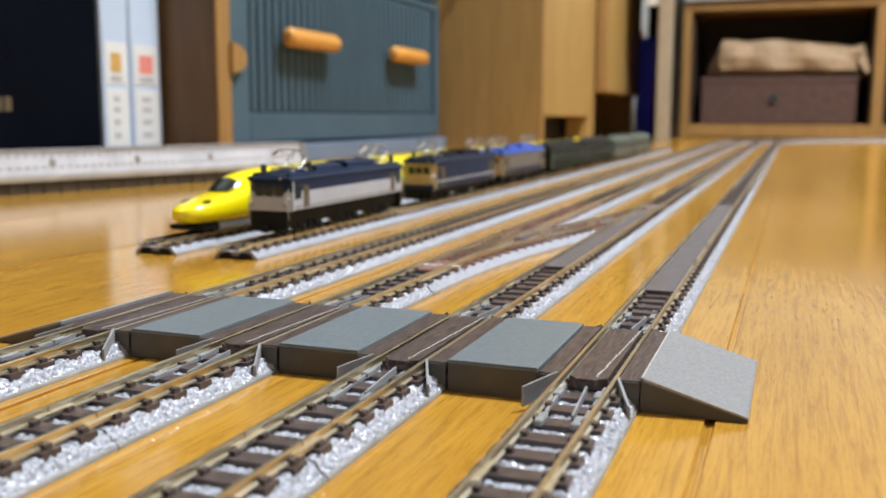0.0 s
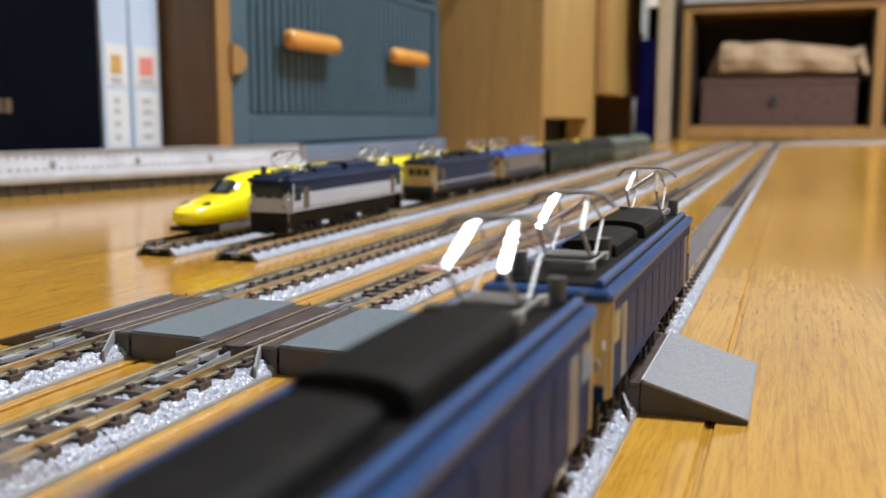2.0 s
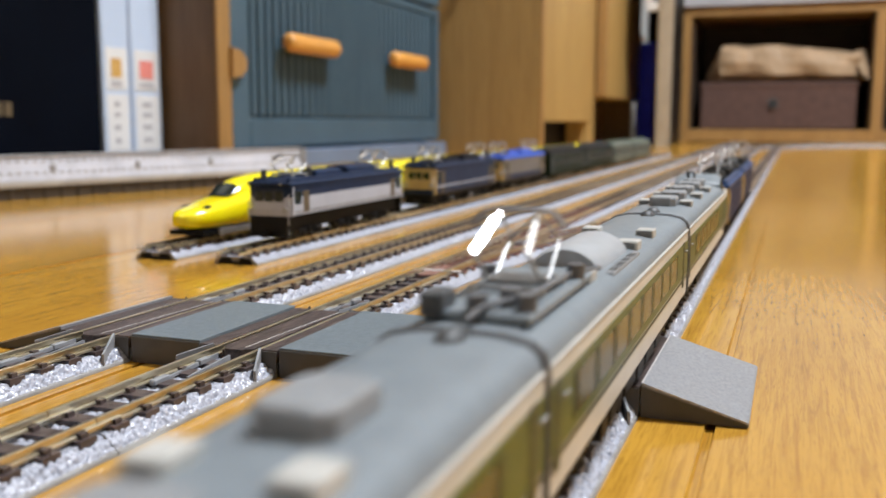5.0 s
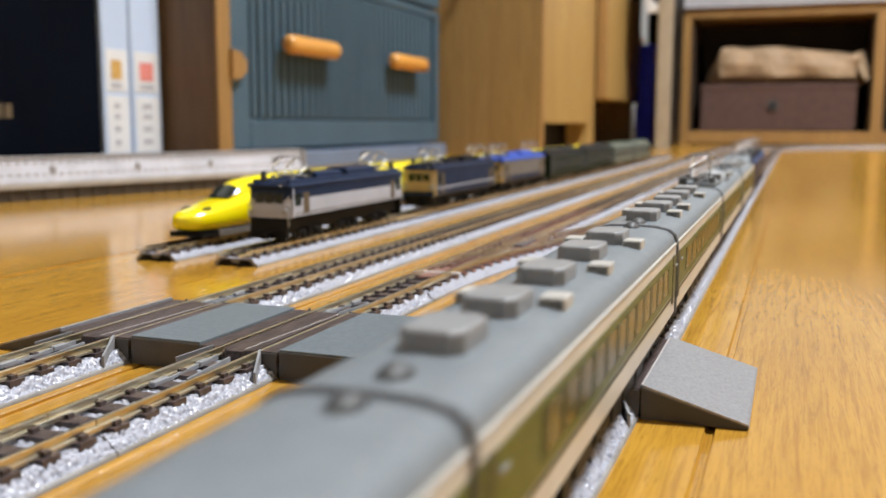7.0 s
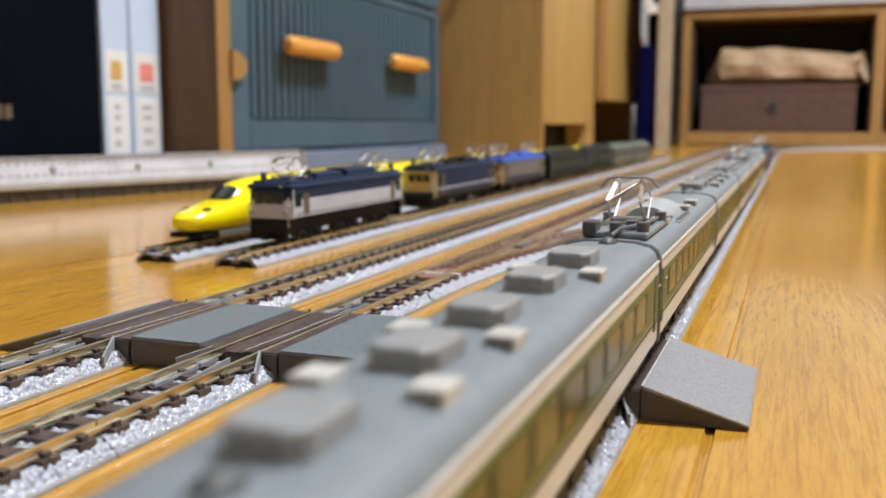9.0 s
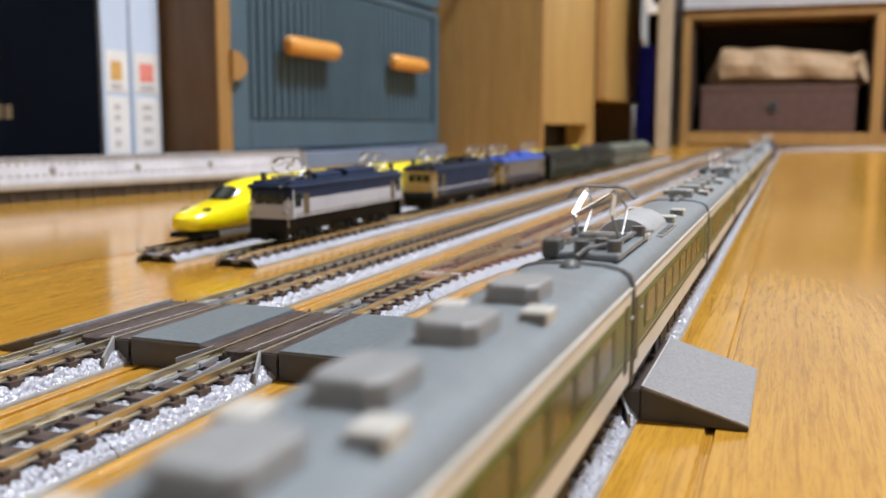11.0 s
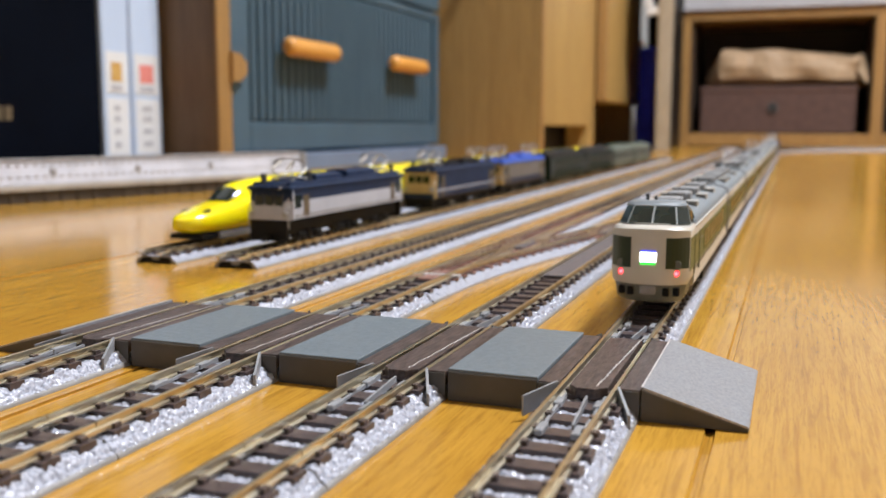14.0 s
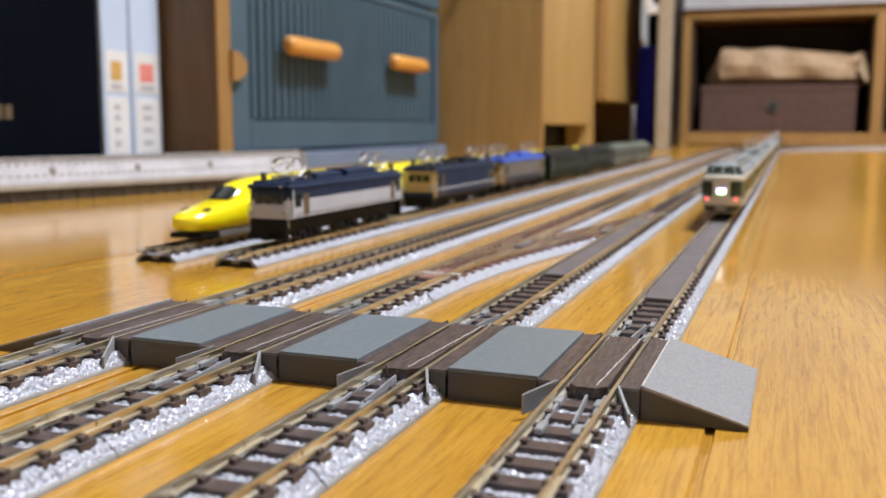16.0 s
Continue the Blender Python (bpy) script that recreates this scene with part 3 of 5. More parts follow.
def car_sides(t, y0, y1, first, last, doors, step=13.0):
    for s in (-1, 1):
        x = s * 9.8
        band = part("window_band", cub(B(), x - 0.06, x + 0.06, y0 + 0.3, y1 - 0.3, 16.4, 24.4), M["green"], t, "olive green band along the windows")
        part("trim_line", cub(B(), x - 0.05, x + 0.05, y0 + 0.3, y1 - 0.3, 15.4, 15.9), M["green_dark"], t)
        part("gutter", cub(B(), s * 9.75 - 0.16, s * 9.75 + 0.16, y0 + 0.2, y1 - 0.2, 26.5, 26.9), M["vent"], t)
        y = first
        while y + step <= last:
            again("pillar", PILLAR_ME, t, (x + s * 0.05, y, 20.6))
            again("window_pane", PANE_ME if step > 10 else NARROW_ME, t, (x + s * 0.05, y + step / 2, 20.6))
            y += step
        again("pillar", PILLAR_ME, t, (x + s * 0.05, y, 20.6))
        for d in doors:
            dr = again("door", DOOR_ME, t, (x + s * 0.05, d, 19.4))
            part("door_handrail", rod(B(), (x + s * 0.25, d + 2.3, 22.2), (x + s * 0.25, d + 4.4, 22.2), 0.22), M["metal"], t)


def gangway(t, y0, y1):
    """The dark rubber frame round the car's end, and the cable along it."""
    for y in (y0 - 0.1, y1 + 0.1):
        pts = [(9.85, y, 11)] + [(x * 1.012, y, z + 0.25) for x, z in ROOF] + [(-x * 1.012, y, z + 0.25) for x, z in reversed(ROOF[:-1])] + [(-9.85, y, 11)]
        part("end_gasket", path_rods(B(), pts, 0.25), M["gasket"], t)
        part("gangway", cub(B(), -4, 4, y - 0.4, y + 0.4, 10, 26, 0.2), M["rubber"], t)


def humps(t, y):
    bm = B()
    bmesh.ops.create_uvsphere(bm, u_segments=14, v_segments=8, radius=1)
    for v in bm.verts:
        v.co = Vector((v.co.x * 1.9 + 0.2, v.co.y * 2.8 + y, max(v.co.z, -0.1) * 2.0 + 29.4))
    part("cable_junction", bm, M["rubber"], t, "", True)


CAR_L = 141
Y0, Y1 = 0.7, 140.3


def trailer_car(cab=0, pant=False, close=False):
    """One carriage, its rear end at y 0. cab: -1 a driving cab at the rear, 1 at the front."""
    kind = "driving_carriage" if cab else ("pantograph_carriage" if pant else "passenger_carriage")
    label = ("ivory and green express carriage with sloping driving cab" if cab else
             "ivory and green carriage with raised pantograph on grey roof" if pant else "ivory and green carriage with closely spaced windows" if close else "ivory and green carriage with grey roof boxes")
    t = thing(kind, label, "model train", "carriages of the running train")
    y0, y1 = (Y0 + 12 if cab < 0 else Y0), (Y1 - 12 if cab > 0 else Y1)
    car_shell(t, y0, y1)
    if pant:
        car_sides(t, y0, y1, 14, 128, (y0 + 4, y1 - 9))
        pantograph(t, 23, 31.0, 41.4, 6.2)
        part("equipment_base", cub(B(), -6.5, 6.5, 5, 39, 30.0, 31.3, 0.3), M["roof"], t)
        for x, y in ((-5.2, 8), (5.2, 8), (-5.4, 28), (5.4, 33), (0, 6), (2.5, 11)):
            part("insulator", rod(B(), (x, y, 30), (x, y, 33.2), 1.25, 10), M["gasket"], t)
        part("cable", path_rods(B(), [(0, 2, 31), (1, 5, 32), (4.8, 13, 32.4), (4.9, 31, 32), (6.4, 45, 31)], 0.4), M["gasket"], t)
        part("cable_box", cub(B(), -6.4, -3.6, 4, 9, 30.4, 33.4, 0.3), M["rubber"], t)
        rings = []
        for y, k in ((49.5, 0.92), (51, 1.0), (74, 1.0), (75.5, 0.92)):
            rings.append([(math.cos(a) * 6.0 * k, y, 28.6 + max(0, math.sin(a)) * 4.6 * k) for a in [math.pi * i / 14 for i in range(15)]])
        part("domed_cooler", loft(B(), rings), M["cooler"], t, "large domed grey cooler", True)
        part("walkway", cub(B(), 6.6, 8.0, 48.5, 74.5, 28.8, 29.8, 0.2), M["roof_box"], t)
        for i in range(4):
            part("louvre_slot", cub(B(), 6.7, 7.9, 51 + i * 5.5, 54.5 + i * 5.5, 29.78, 29.9), M["rubber"], t)
        for x, y, w in ((4.4, 40.5, 2.1), (5.2, 79, 2.0), (5.5, 98.5, 1.75), (-5.5, 98.5, 1.75)):
            vent_box(t, x, y, w)
    else:
        car_sides(t, y0, y1, (38.5 if cab < 0 else 23.5 if close else 20), (108 if cab > 0 else 127 if close else 124), ((24, y1 - 5) if cab < 0 else (y0 + 4, 118) if cab > 0 else (y0 + 4, y1 - 5)), 8.6 if close else 13.0)
        if cab > 0:
            units, vents = [29.3, 51.3, 74.8, 96.5], (33.6, 62.4, 92.6)
        elif cab < 0:
            units, vents = [36, 61.5, 86, 110], (43.8, 75.3, 105)
        elif close:
            units, vents = [20, 38.8, 62.8, 88, 110.8], (45.6, 75, 107.4)
        else:
            units, vents = [16.4, 40.6, 61.5, 84.5, 108.8], (30.5, 51.3, 97)
        for y in units:
            ac_unit(t, y)
        if cab:
            ac_unit(t, 22.5 if cab < 0 else 115, 0, 3.4, 4.6)
        for y in vents:
            vent_box(t, 5.5, y)
            vent_box(t, -5.5, y)
    if cab >= 0:
        humps(t, 6.6)
    if cab <= 0:
        humps(t, 137.6)
    if not cab:
        gangway(t, y0, y1)
    else:
        ye, yb = (y1, y0) if cab < 0 else (y0, y1)
        for y in (ye,):
            pts = [(9.85, y, 11)] + [(x * 1.012, y, z + 0.25) for x, z in ROOF] + [(-x * 1.012, y, z + 0.25) for x, z in reversed(ROOF[:-1])] + [(-9.85, y, 11)]
            part("end_gasket", path_rods(B(), pts, 0.25), M["gasket"], t)
        cab_end(t, yb, -1 if cab < 0 else 1)
    return t


def cab_end(t, yb, d):
    """The nose: blunt ivory front bulging outwards, sloping windscreen, raised cab roof. d: the way it faces along y."""
    def ring(z, bulge, w, back=0.0):
        pts = []
        for i in range(13):
            u = -1 + i / 6
            f = 1 - abs(u) ** 3.0
            pts.append((u * w, yb + d * (12.6 + bulge * f - back), z + 0.5 * f * (z > 26)))
        return pts + [(w, yb - d * 0.1, z), (-w, yb - d * 0.1, z)]
    rings = [ring(13.2, 4.4, 9.2), ring(14.0, 4.8, 9.55), ring(17, 5.0, 9.75), ring(25.6, 4.8, 9.75), ring(26.7, 4.5, 9.7), ring(27.5, 3.9, 9.3, 0.7)]
    part("nose", loft(B(), rings), M["ivory"], t, "", True)
    # raised cab: two-piece windscreen with raked quarter panes, rounded grey roof above
    f0, f1 = yb + d * 12.2, yb + d * 7.0
    lo = [(-9.0, yb + d * 7.0, 27.6), (-6.3, f0, 27.9), (6.3, f0, 27.9), (9.0, yb + d * 7.0, 27.6), (9.3, yb - d * 6, 27.0), (-9.3, yb - d * 6, 27.0)]
    hi = [(-7.6, yb + d * 2.6, 32.0), (-5.3, f1, 32.2), (5.3, f1, 32.2), (7.6, yb + d * 2.6, 32.0), (7.8, yb - d * 8, 30.0), (-7.8, yb - d * 8, 30.0)]
    part("cab_shell", loft(B(), [lo, hi]), M["cab_frame"], t, "pale windscreen surround")
    rows_ = []
    for k, z, back in ((1.03, 31.7, 0.0), (1.03, 32.3, 0.0), (0.97, 32.9, 0.7), (0.86, 33.3, 1.8), (0.6, 33.5, 3.4)):
        rows_.append([(x * k, y - d * back if j < 4 else y + d * back, z - (2.2 if j > 3 else 0)) for j, (x, y, _) in enumerate(hi)])
    part("cab_roof", loft(B(), rows_), M["roof"], t, "rounded grey cab roof", True)

    def pane(a, b, c, e, k=0.09, out=0.25):
        q = [Vector(p) for p in (a, b, c, e)]
        mid = sum(q, Vector()) / 4
        q = [p + (mid - p) * k for p in q]
        n = (q[1] - q[0]).cross(q[2] - q[0]).normalized()
        if n.z < 0:
            n = -n
        return plate(B(), [p + n * out * 0.5 for p in q], out)
    half_lo, half_hi = (0, f0, 27.9), (0, f1, 32.2)
    part("windscreen", pane(lo[1], half_lo, half_hi, hi[1]), M["cab_glass"], t)
    part("windscreen", pane(half_lo, lo[2], hi[2], half_hi), M["cab_glass"], t)
    part("quarter_window", pane(lo[0], lo[1], hi[1], hi[0]), M["cab_glass"], t)
    part("quarter_window", pane(lo[2], lo[3], hi[3], hi[2]), M["cab_glass"], t)
    for i, j in ((3, 4), (5, 0)):
        part("side_window", pane(lo[i], lo[j], hi[j], hi[i], 0.3), M["cab_glass"], t)
    part("dashboard", cub(B(), -4.6, 4.6, min(f0, f0 - d), max(f0, f0 - d), 28.0, 28.3, 0.1), M["vent"], t)

    def face_y(x, z=18, out=0.15):
        return yb + d * (12.6 + 4.9 * (1 - abs(x / 9.75) ** 3.0) + out)
    for s in (-1, 1):
        xs = [s * (4.3 + (9.62 - 4.3) * i / 6) for i in range(7)]
        bm = loft(B(), [[(a, face_y(a, out=0.2), 17.4), (a, face_y(a, out=0.0), 25.1), (a, face_y(a, out=-0.5), 25.1), (a, face_y(a, out=-0.3), 17.4)] for a in xs])
        part("face_panel", bm, M["green_dark"], t, "dark green face panel")
        cub_y = sorted((yb - d * 0.2, yb + d * 12.4))
        part("cab_side_panel", cub(B(), s * 9.8 - 0.06, s * 9.8 + 0.06, *cub_y, 16.4, 24.8), M["green"], t)
        cy_ = sorted((yb + d * 1.0, yb + d * 2.6))
        part("cab_door", cub(B(), s * 9.85 - 0.1, s * 9.85 + 0.1, *cy_, 14.5, 24.6), M["green_dark"], t)
        x = s * 6.85
        lampb = part("tail_lamp", rod(B(), (x, face_y(x, out=-0.5), 16.2), (x, face_y(x, out=0.25), 16.2), 0.72, 14), M["red_glow"], t, "lit red tail lamp")
        part("bulb", rod(B(), (x, face_y(x, out=0), 16.2), (x, face_y(x, out=0.4), 16.2), 0.45, 12), M["red_core"], lampb)
        part("headlamp", rod(B(), (s * 6.9, face_y(s * 6.9, out=-0.2), 18.3), (s * 6.9, face_y(s * 6.9, out=0.4), 18.3), 1.15, 14), M["skirt"], t)
    y_a, y_b = sorted((face_y(0, out=-0.6), face_y(0, out=0.2)))
    hm = part("headmark", cub(B(), -2.15, 2.15, y_a, y_b, 18.7, 21.7, 0.5, 2), M["white_glow"], t, "lit white destination headmark")
    y_c, y_d = sorted((face_y(0, out=-0.6), face_y(0, out=0.3)))
    part("headmark_top", cub(B(), -1.9, 1.9, y_c, y_d, 21.45, 21.85, 0.1), M["blue_glow"], hm)
    part("headmark_band", cub(B(), -1.9, 1.9, y_c, y_d, 18.35, 19.05, 0.1), M["green_glow"], hm)
    part("skirt", loft(B(), [ring(8.6, 3.8, 7.7, 1.4), ring(9.6, 4.2, 8.4, 0.9), ring(13.3, 4.4, 9.0, 0.4)]), M["skirt"], t, "grey-green skirt", True)
    y_a, y_b = sorted((yb + d * 13.5, yb + d * 17))
    part("coupler_cover", cub(B(), -2.0, 2.0, y_a, y_b, 10.6, 12.9, 0.4), M["coupler"], t)
    for x in (-4.4, 4.4, 6.8, -6.8):
        y_a, y_b = sorted((face_y(x) - d * 2.6, face_y(x) - d * 0.75))
        part("skirt_recess", cub(B(), x - 0.8, x + 0.8, y_a, y_b, 10.3, 12.4, 0.2), M["black"], t)
    part("horn", rod(B(), (-3.4, yb - d * 3, 32.0), (-3.4, yb - d * 3, 34.6), 0.5, 8), M["rubber"], t)
    part("aerial_pod", cub(B(), -1.6, -0.8, min(yb - d * 4, yb - d * 2.6), max(yb - d * 4, yb - d * 2.6), 32.0, 34.2, 0.25), M["rubber"], t)


def locomotive(side="blue", low=None, face="cream", roof="loco_roof", gutter="blue_hi", label="", group="", panto_top=41.0, low_z=17.5, stripe=None, pant=True, length=123, extras=True, base=12.0):
    t = thing("locomotive", label, "model locomotive", group)
    y0, y1 = 5.0, length - 4.0
    half = [(9.1, base), (9.4, base + 0.5), (9.4, 26.6)]
    part("body", prism(B(), mirrored(half), y0 + 3, y1 - 3), M[side], t)
    if low:
        for s in (-1, 1):
            part("lower_band", cub(B(), s * 9.45 - 0.06, s * 9.45 + 0.06, y0 + 3.2, y1 - 3.2, base + 0.4, low_z), M[low], t)
    for d, ya in ((-1, y0 + 3), (1, y1 - 3)):
        rings = [[(-9.2, ya, z), (-9.2, ya + d * 0.6, z), (-6.6, ya + d * (3 + k), z), (6.6, ya + d * (3 + k), z), (9.2, ya + d * 0.6, z), (9.2, ya, z)] for z, k in ((base, 0), (18, 0), (26.6, -1.4))]
        cabf = part("cab_front", loft(B(), rings), M[face], t)
        if low:
            rings = [[(-9.3, ya, z), (-9.3, ya + d * 0.75, z), (-6.7, ya + d * (3.15 + k), z), (6.7, ya + d * (3.15 + k), z), (9.3, ya + d * 0.75, z), (9.3, ya, z)] for z, k in ((low_z, -0.7), (26.58, -1.4))]
            part("upper_front", loft(B(), rings), M[side], cabf, "dark upper cab front")
        yf = ya + d * (2.25)
        ya2, yb2 = sorted((yf - d * 0.9, yf + d * 0.35))
        for x in (-4.4, 0, 4.4):
            part("cab_window", cub(B(), x - 1.55, x + 1.55, ya2, yb2, 20.6, 24.6, 0.2), M["cab_glass"], cabf)
            for xx in (x - 1.75, x + 1.75):
                part("window_frame", cub(B(), xx - 0.16, xx + 0.16, ya2, yb2 + 0.0, 20.2, 25.0), M["metal" if extras else "rubber"], cabf)
        part("front_band", cub(B(), -9.0, 9.0, *sorted((ya + d * 2.6, ya + d * 3.12)), base, base + 2.5), M[side if low is None else face], cabf)
        part("window_surround", cub(B(), -6.7, 6.7, *sorted((ya + d * 1.2, ya + d * 2.45)), 19.6, 26.2, 0.2), M["cream" if face == "cream" else "navy"], cabf)
        for x in (-7.2, 7.2):
            part("headlamp", rod(B(), (x, ya + d * 1.8, 17.5), (x, ya + d * 3.3, 17.5), 1.1, 12), M["metal"], cabf)
        part("grab_rail", path_rods(B(), [(8.6, ya + d * 2.2, 12), (8.9, ya + d * 2.9, 13), (8.9, ya + d * 2.9, 20), (8.6, ya + d * 2.0, 21)], 0.22), M["metal"], cabf)
        part("handrail", path_rods(B(), [(-8.6, ya + d * 2.2, 12), (-8.9, ya + d * 2.9, 13), (-8.9, ya + d * 2.9, 20), (-8.6, ya + d * 2.0, 21)], 0.22), M["metal"], cabf)
        part("buffer_beam", cub(B(), -8.2, 8.2, *sorted((ya + d * 1, ya + d * 3.4)), 7.4, base + 0.2, 0.3), M["black"], t)
        part("coupler", cub(B(), -1.5, 1.5, *sorted((ya + d * 3, ya + d * 7)), 7.4, 9.4, 0.3), M["black"], t)
        for s in (-1, 1):
            sy = sorted((ya - d * 6.5, ya - d * 1.0))
            part("cab_side_window", cub(B(), s * 9.45 - 0.12, s * 9.45 + 0.12, *sy, 19.6, 24.6, 0.1), M["cab_glass"], t)
            sy = sorted((ya - d * 0.6, ya + d * 0.4))
            part("corner_strip", cub(B(), s * 9.3 - 0.25, s * 9.3 + 0.25, *sy, base + 0.2, 26.4), M[face], t)
            sy = sorted((ya - d * 13.0, ya - d * 8.0))
            part("cab_door", cub(B(), s * 9.45 - 0.1, s * 9.45 + 0.1, *sy, base + 0.8, 24.4, 0.1), M["taupe" if extras else "gold"], t)
    # two-step gutter and dark roof deck
    for s in (-1, 1):
        part("gutter", prism(B(), [(s * 8.3, 26.6), (s * 9.7, 26.6), (s * 9.75, 27.4), (s * 9.1, 28.3), (s * 8.3, 28.3)], y0 + 1.4, y1 - 1.4), M[gutter], t)
        part("roof_rail", prism(B(), [(s * 6.9, 28.2), (s * 8.2, 28.2), (s * 8.1, 29.3), (s * 7.4, 29.6), (s * 6.9, 29.4)], y0 + 2.4, y1 - 2.4), M[gutter], t)
        for i in range(9 if extras else 0):
            y = y0 + 21 + i * 9.2
            part("filter_grille", cub(B(), s * 9.45 - 0.09, s * 9.45 + 0.09, y - 4.2, y + 4.2, 14.5, 24.6, 0.08), M["grille"], t)
    for d, ya in ((-1, y0), (1, y1)):
        part("eave", cub(B(), -9.6, 9.6, *sorted((ya, ya - d * 4.5)), 26.6, 28.3, 0.5), M[gutter], t)
        part("marker_lamp", rod(B(), (5.6, ya - d * 1.5, 27.6), (5.6, ya + d * 0.4, 27.6), 0.55, 12), M["gold" if extras else "metal"], t)
    part("roof_deck", cub(B(), -8.3, 8.3, y0 + 3, y1 - 3, 26.6, 28.8, 0.2), M[roof], t)
    for a, b, w, h in ((36, 60, 5.0, 31.6), (64, 94, 5.8, 32.2)) if length > 110 else ((30, 80, 5.6, 32.4),):
        rings = [[(w * k * math.cos(q), y, 28.6 + (h - 28.6) * max(0, math.sin(q)) ** 0.3) for q in [math.pi * i / 12 for i in range(13)]] for y, k in ((a, 0.97), (a + 0.6, 1.0), (b - 0.6, 1.0), (b, 0.97))]
        part("roof_hatch", loft(B(), rings), M["loco_roof" if roof == "loco_roof" else roof], t)
    if pant:
        pantograph(t, 22, 29.6, panto_top)
        pantograph(t, length - 19, 29.6, panto_top)
    for x, y in ((5.4, length - 10), (-5.4, 11), (-3, length - 32), (3.5, 32)):
        part("whistle_cover", rod(B(), (x, y, 28.5), (x, y, 32.6), 1.2, 10), M["rubber"], t)
    part("underframe", cub(B(), -6.6, 6.6, y0 + 3, y1 - 3, 9.4, base + 0.4), M["black"], t)
    for y in (26, 61, length - 27):
        bogie(t, y, (-6.2, 6.2))
    if stripe:
        for s in (-1, 1):
            part("stripe", cub(B(), s * 9.5 - 0.06, s * 9.5 + 0.06, y0 + 4, y1 - 4, stripe[1], stripe[2]), M[stripe[0]], t)
    return t


def train_at(x, y):
    return pose(x * S, y * S, 0)


# the running train, from its head: two locomotives and nine carriages
loco_a = locomotive(label="dark blue electric locomotive with cream cab ends and pantographs", group="locomotives of the running train")
loco_b = copy_thing(loco_a, train_at(0, 0))
cars = {9: trailer_car(cab=1), 8: trailer_car(pant=True), 7: trailer_car(), 1: trailer_car(cab=-1)}
for i in (3, 5):
    cars[i] = copy_thing(cars[8], train_at(0, 0))
cars[6] = trailer_car(close=True)
for i in (2, 4):
    cars[i] = copy_thing(cars[7], train_at(0, 0))

# ---- parked trains ----
E_X, F_X = -158.5, -194.0
parked = "trains parked on the sidings"


def park(t, x, y):
    t.matrix_basis = train_at(x, y) @ Matrix.Diagonal((1, 1, 1.03, 1))
    return t


park(locomotive("navy", "pale_stripe", "pale_stripe", "navy", "navy", "navy and pale grey locomotive parked on a siding", parked, 38, 22.4, ("taupe", 16.4, 16.9), extras=False, base=15.2), E_X, 150)
park(locomotive("navy", None, "cream", "loco_roof", "navy", "blue locomotive with cream cab fronts parked on a siding", parked, 38, stripe=("pale_stripe", 16.4, 17.2), extras=False, base=12.8), E_X, 308)
park(locomotive("taupe", "navy", "cream", "sky_blue", "sky_blue", "bright blue locomotive with grey sides on a siding", parked, 38, 16.5, extras=False, base=13.0), E_X, 437)


def old_car(y, m, roof, label):
    t = thing("parked_carriage", label, "model train", parked, (E_X, y, 0))
    part("body", prism(B(), mirrored([(9.0, 9.4), (9.5, 10.2), (9.5, 25.5), (8.8, 27.0)]), 2, 138), M[m], t)
    part("roof", prism(B(), mirrored([(9.0, 26.4), (8.2, 28.6), (5.5, 30.2), (0, 31)]), 2.2, 137.8), M[roof], t, "", True)
    for s in (-1, 1):
        for i in range(9):
            part("window", cub(B(), s * 9.55 - 0.1, s * 9.55 + 0.1, 14 + i * 12.6, 21 + i * 12.6, 18.5, 23.5), M["cab_glass"], t)
    for i in range(5):
        part("roof_vent", rod(B(), (0, 22 + i * 24, 30.6), (0, 22 + i * 24, 33.2), 3.2, 12, 2.6), M["rubber" if m == "dull_green" else "khaki"], t)
    for s in (-1, 1):
        part("gutter", cub(B(), s * 9.3 - 0.2, s * 9.3 + 0.2, 2.2, 137.8, 26.0, 26.6), M["rubber"], t)
        part("waist_line", cub(B(), s * 9.55 - 0.07, s * 9.55 + 0.07, 2.2, 137.8, 16.6, 17.1), M["rubber"], t)
        for y_ in (5.5, 129):
            part("door", cub(B(), s * 9.55 - 0.1, s * 9.55 + 0.1, y_, y_ + 5, 11.5, 24.5, 0.1), M["rubber"], t)
    part("underframe", cub(B(), -7.5, 7.5, 5, 135, 8.2, 9.6), M["black"], t)
    for y_ in (22, 118):
        bogie(t, y_)
    return t


old_car(573, "dull_green", "loco_roof", "dark green carriage with black roof on a siding")
old_car(714, "dull_green", "loco_roof", "dark green carriage with black roof on a siding")
old_car(858, "khaki", "khaki", "grey-green carriage parked on a siding")
old_car(999, "khaki", "khaki", "grey-green carriage parked on a siding")


def yellow_section(k, z0, zt, n=18):
    """Outline of the yellow train's shell, k wide, from z0 to zt."""
    w = 10.4 * k
    pts = []
    for i in range(n):
        a = 2 * math.pi * i / n
        c, s_ = math.cos(a), math.sin(a)
        pts.append((w * math.copysign(abs(c) ** 0.55, c), (zt + z0) / 2 + (zt - z0) / 2 * math.copysign(abs(s_) ** 0.7, s_)))
    return pts


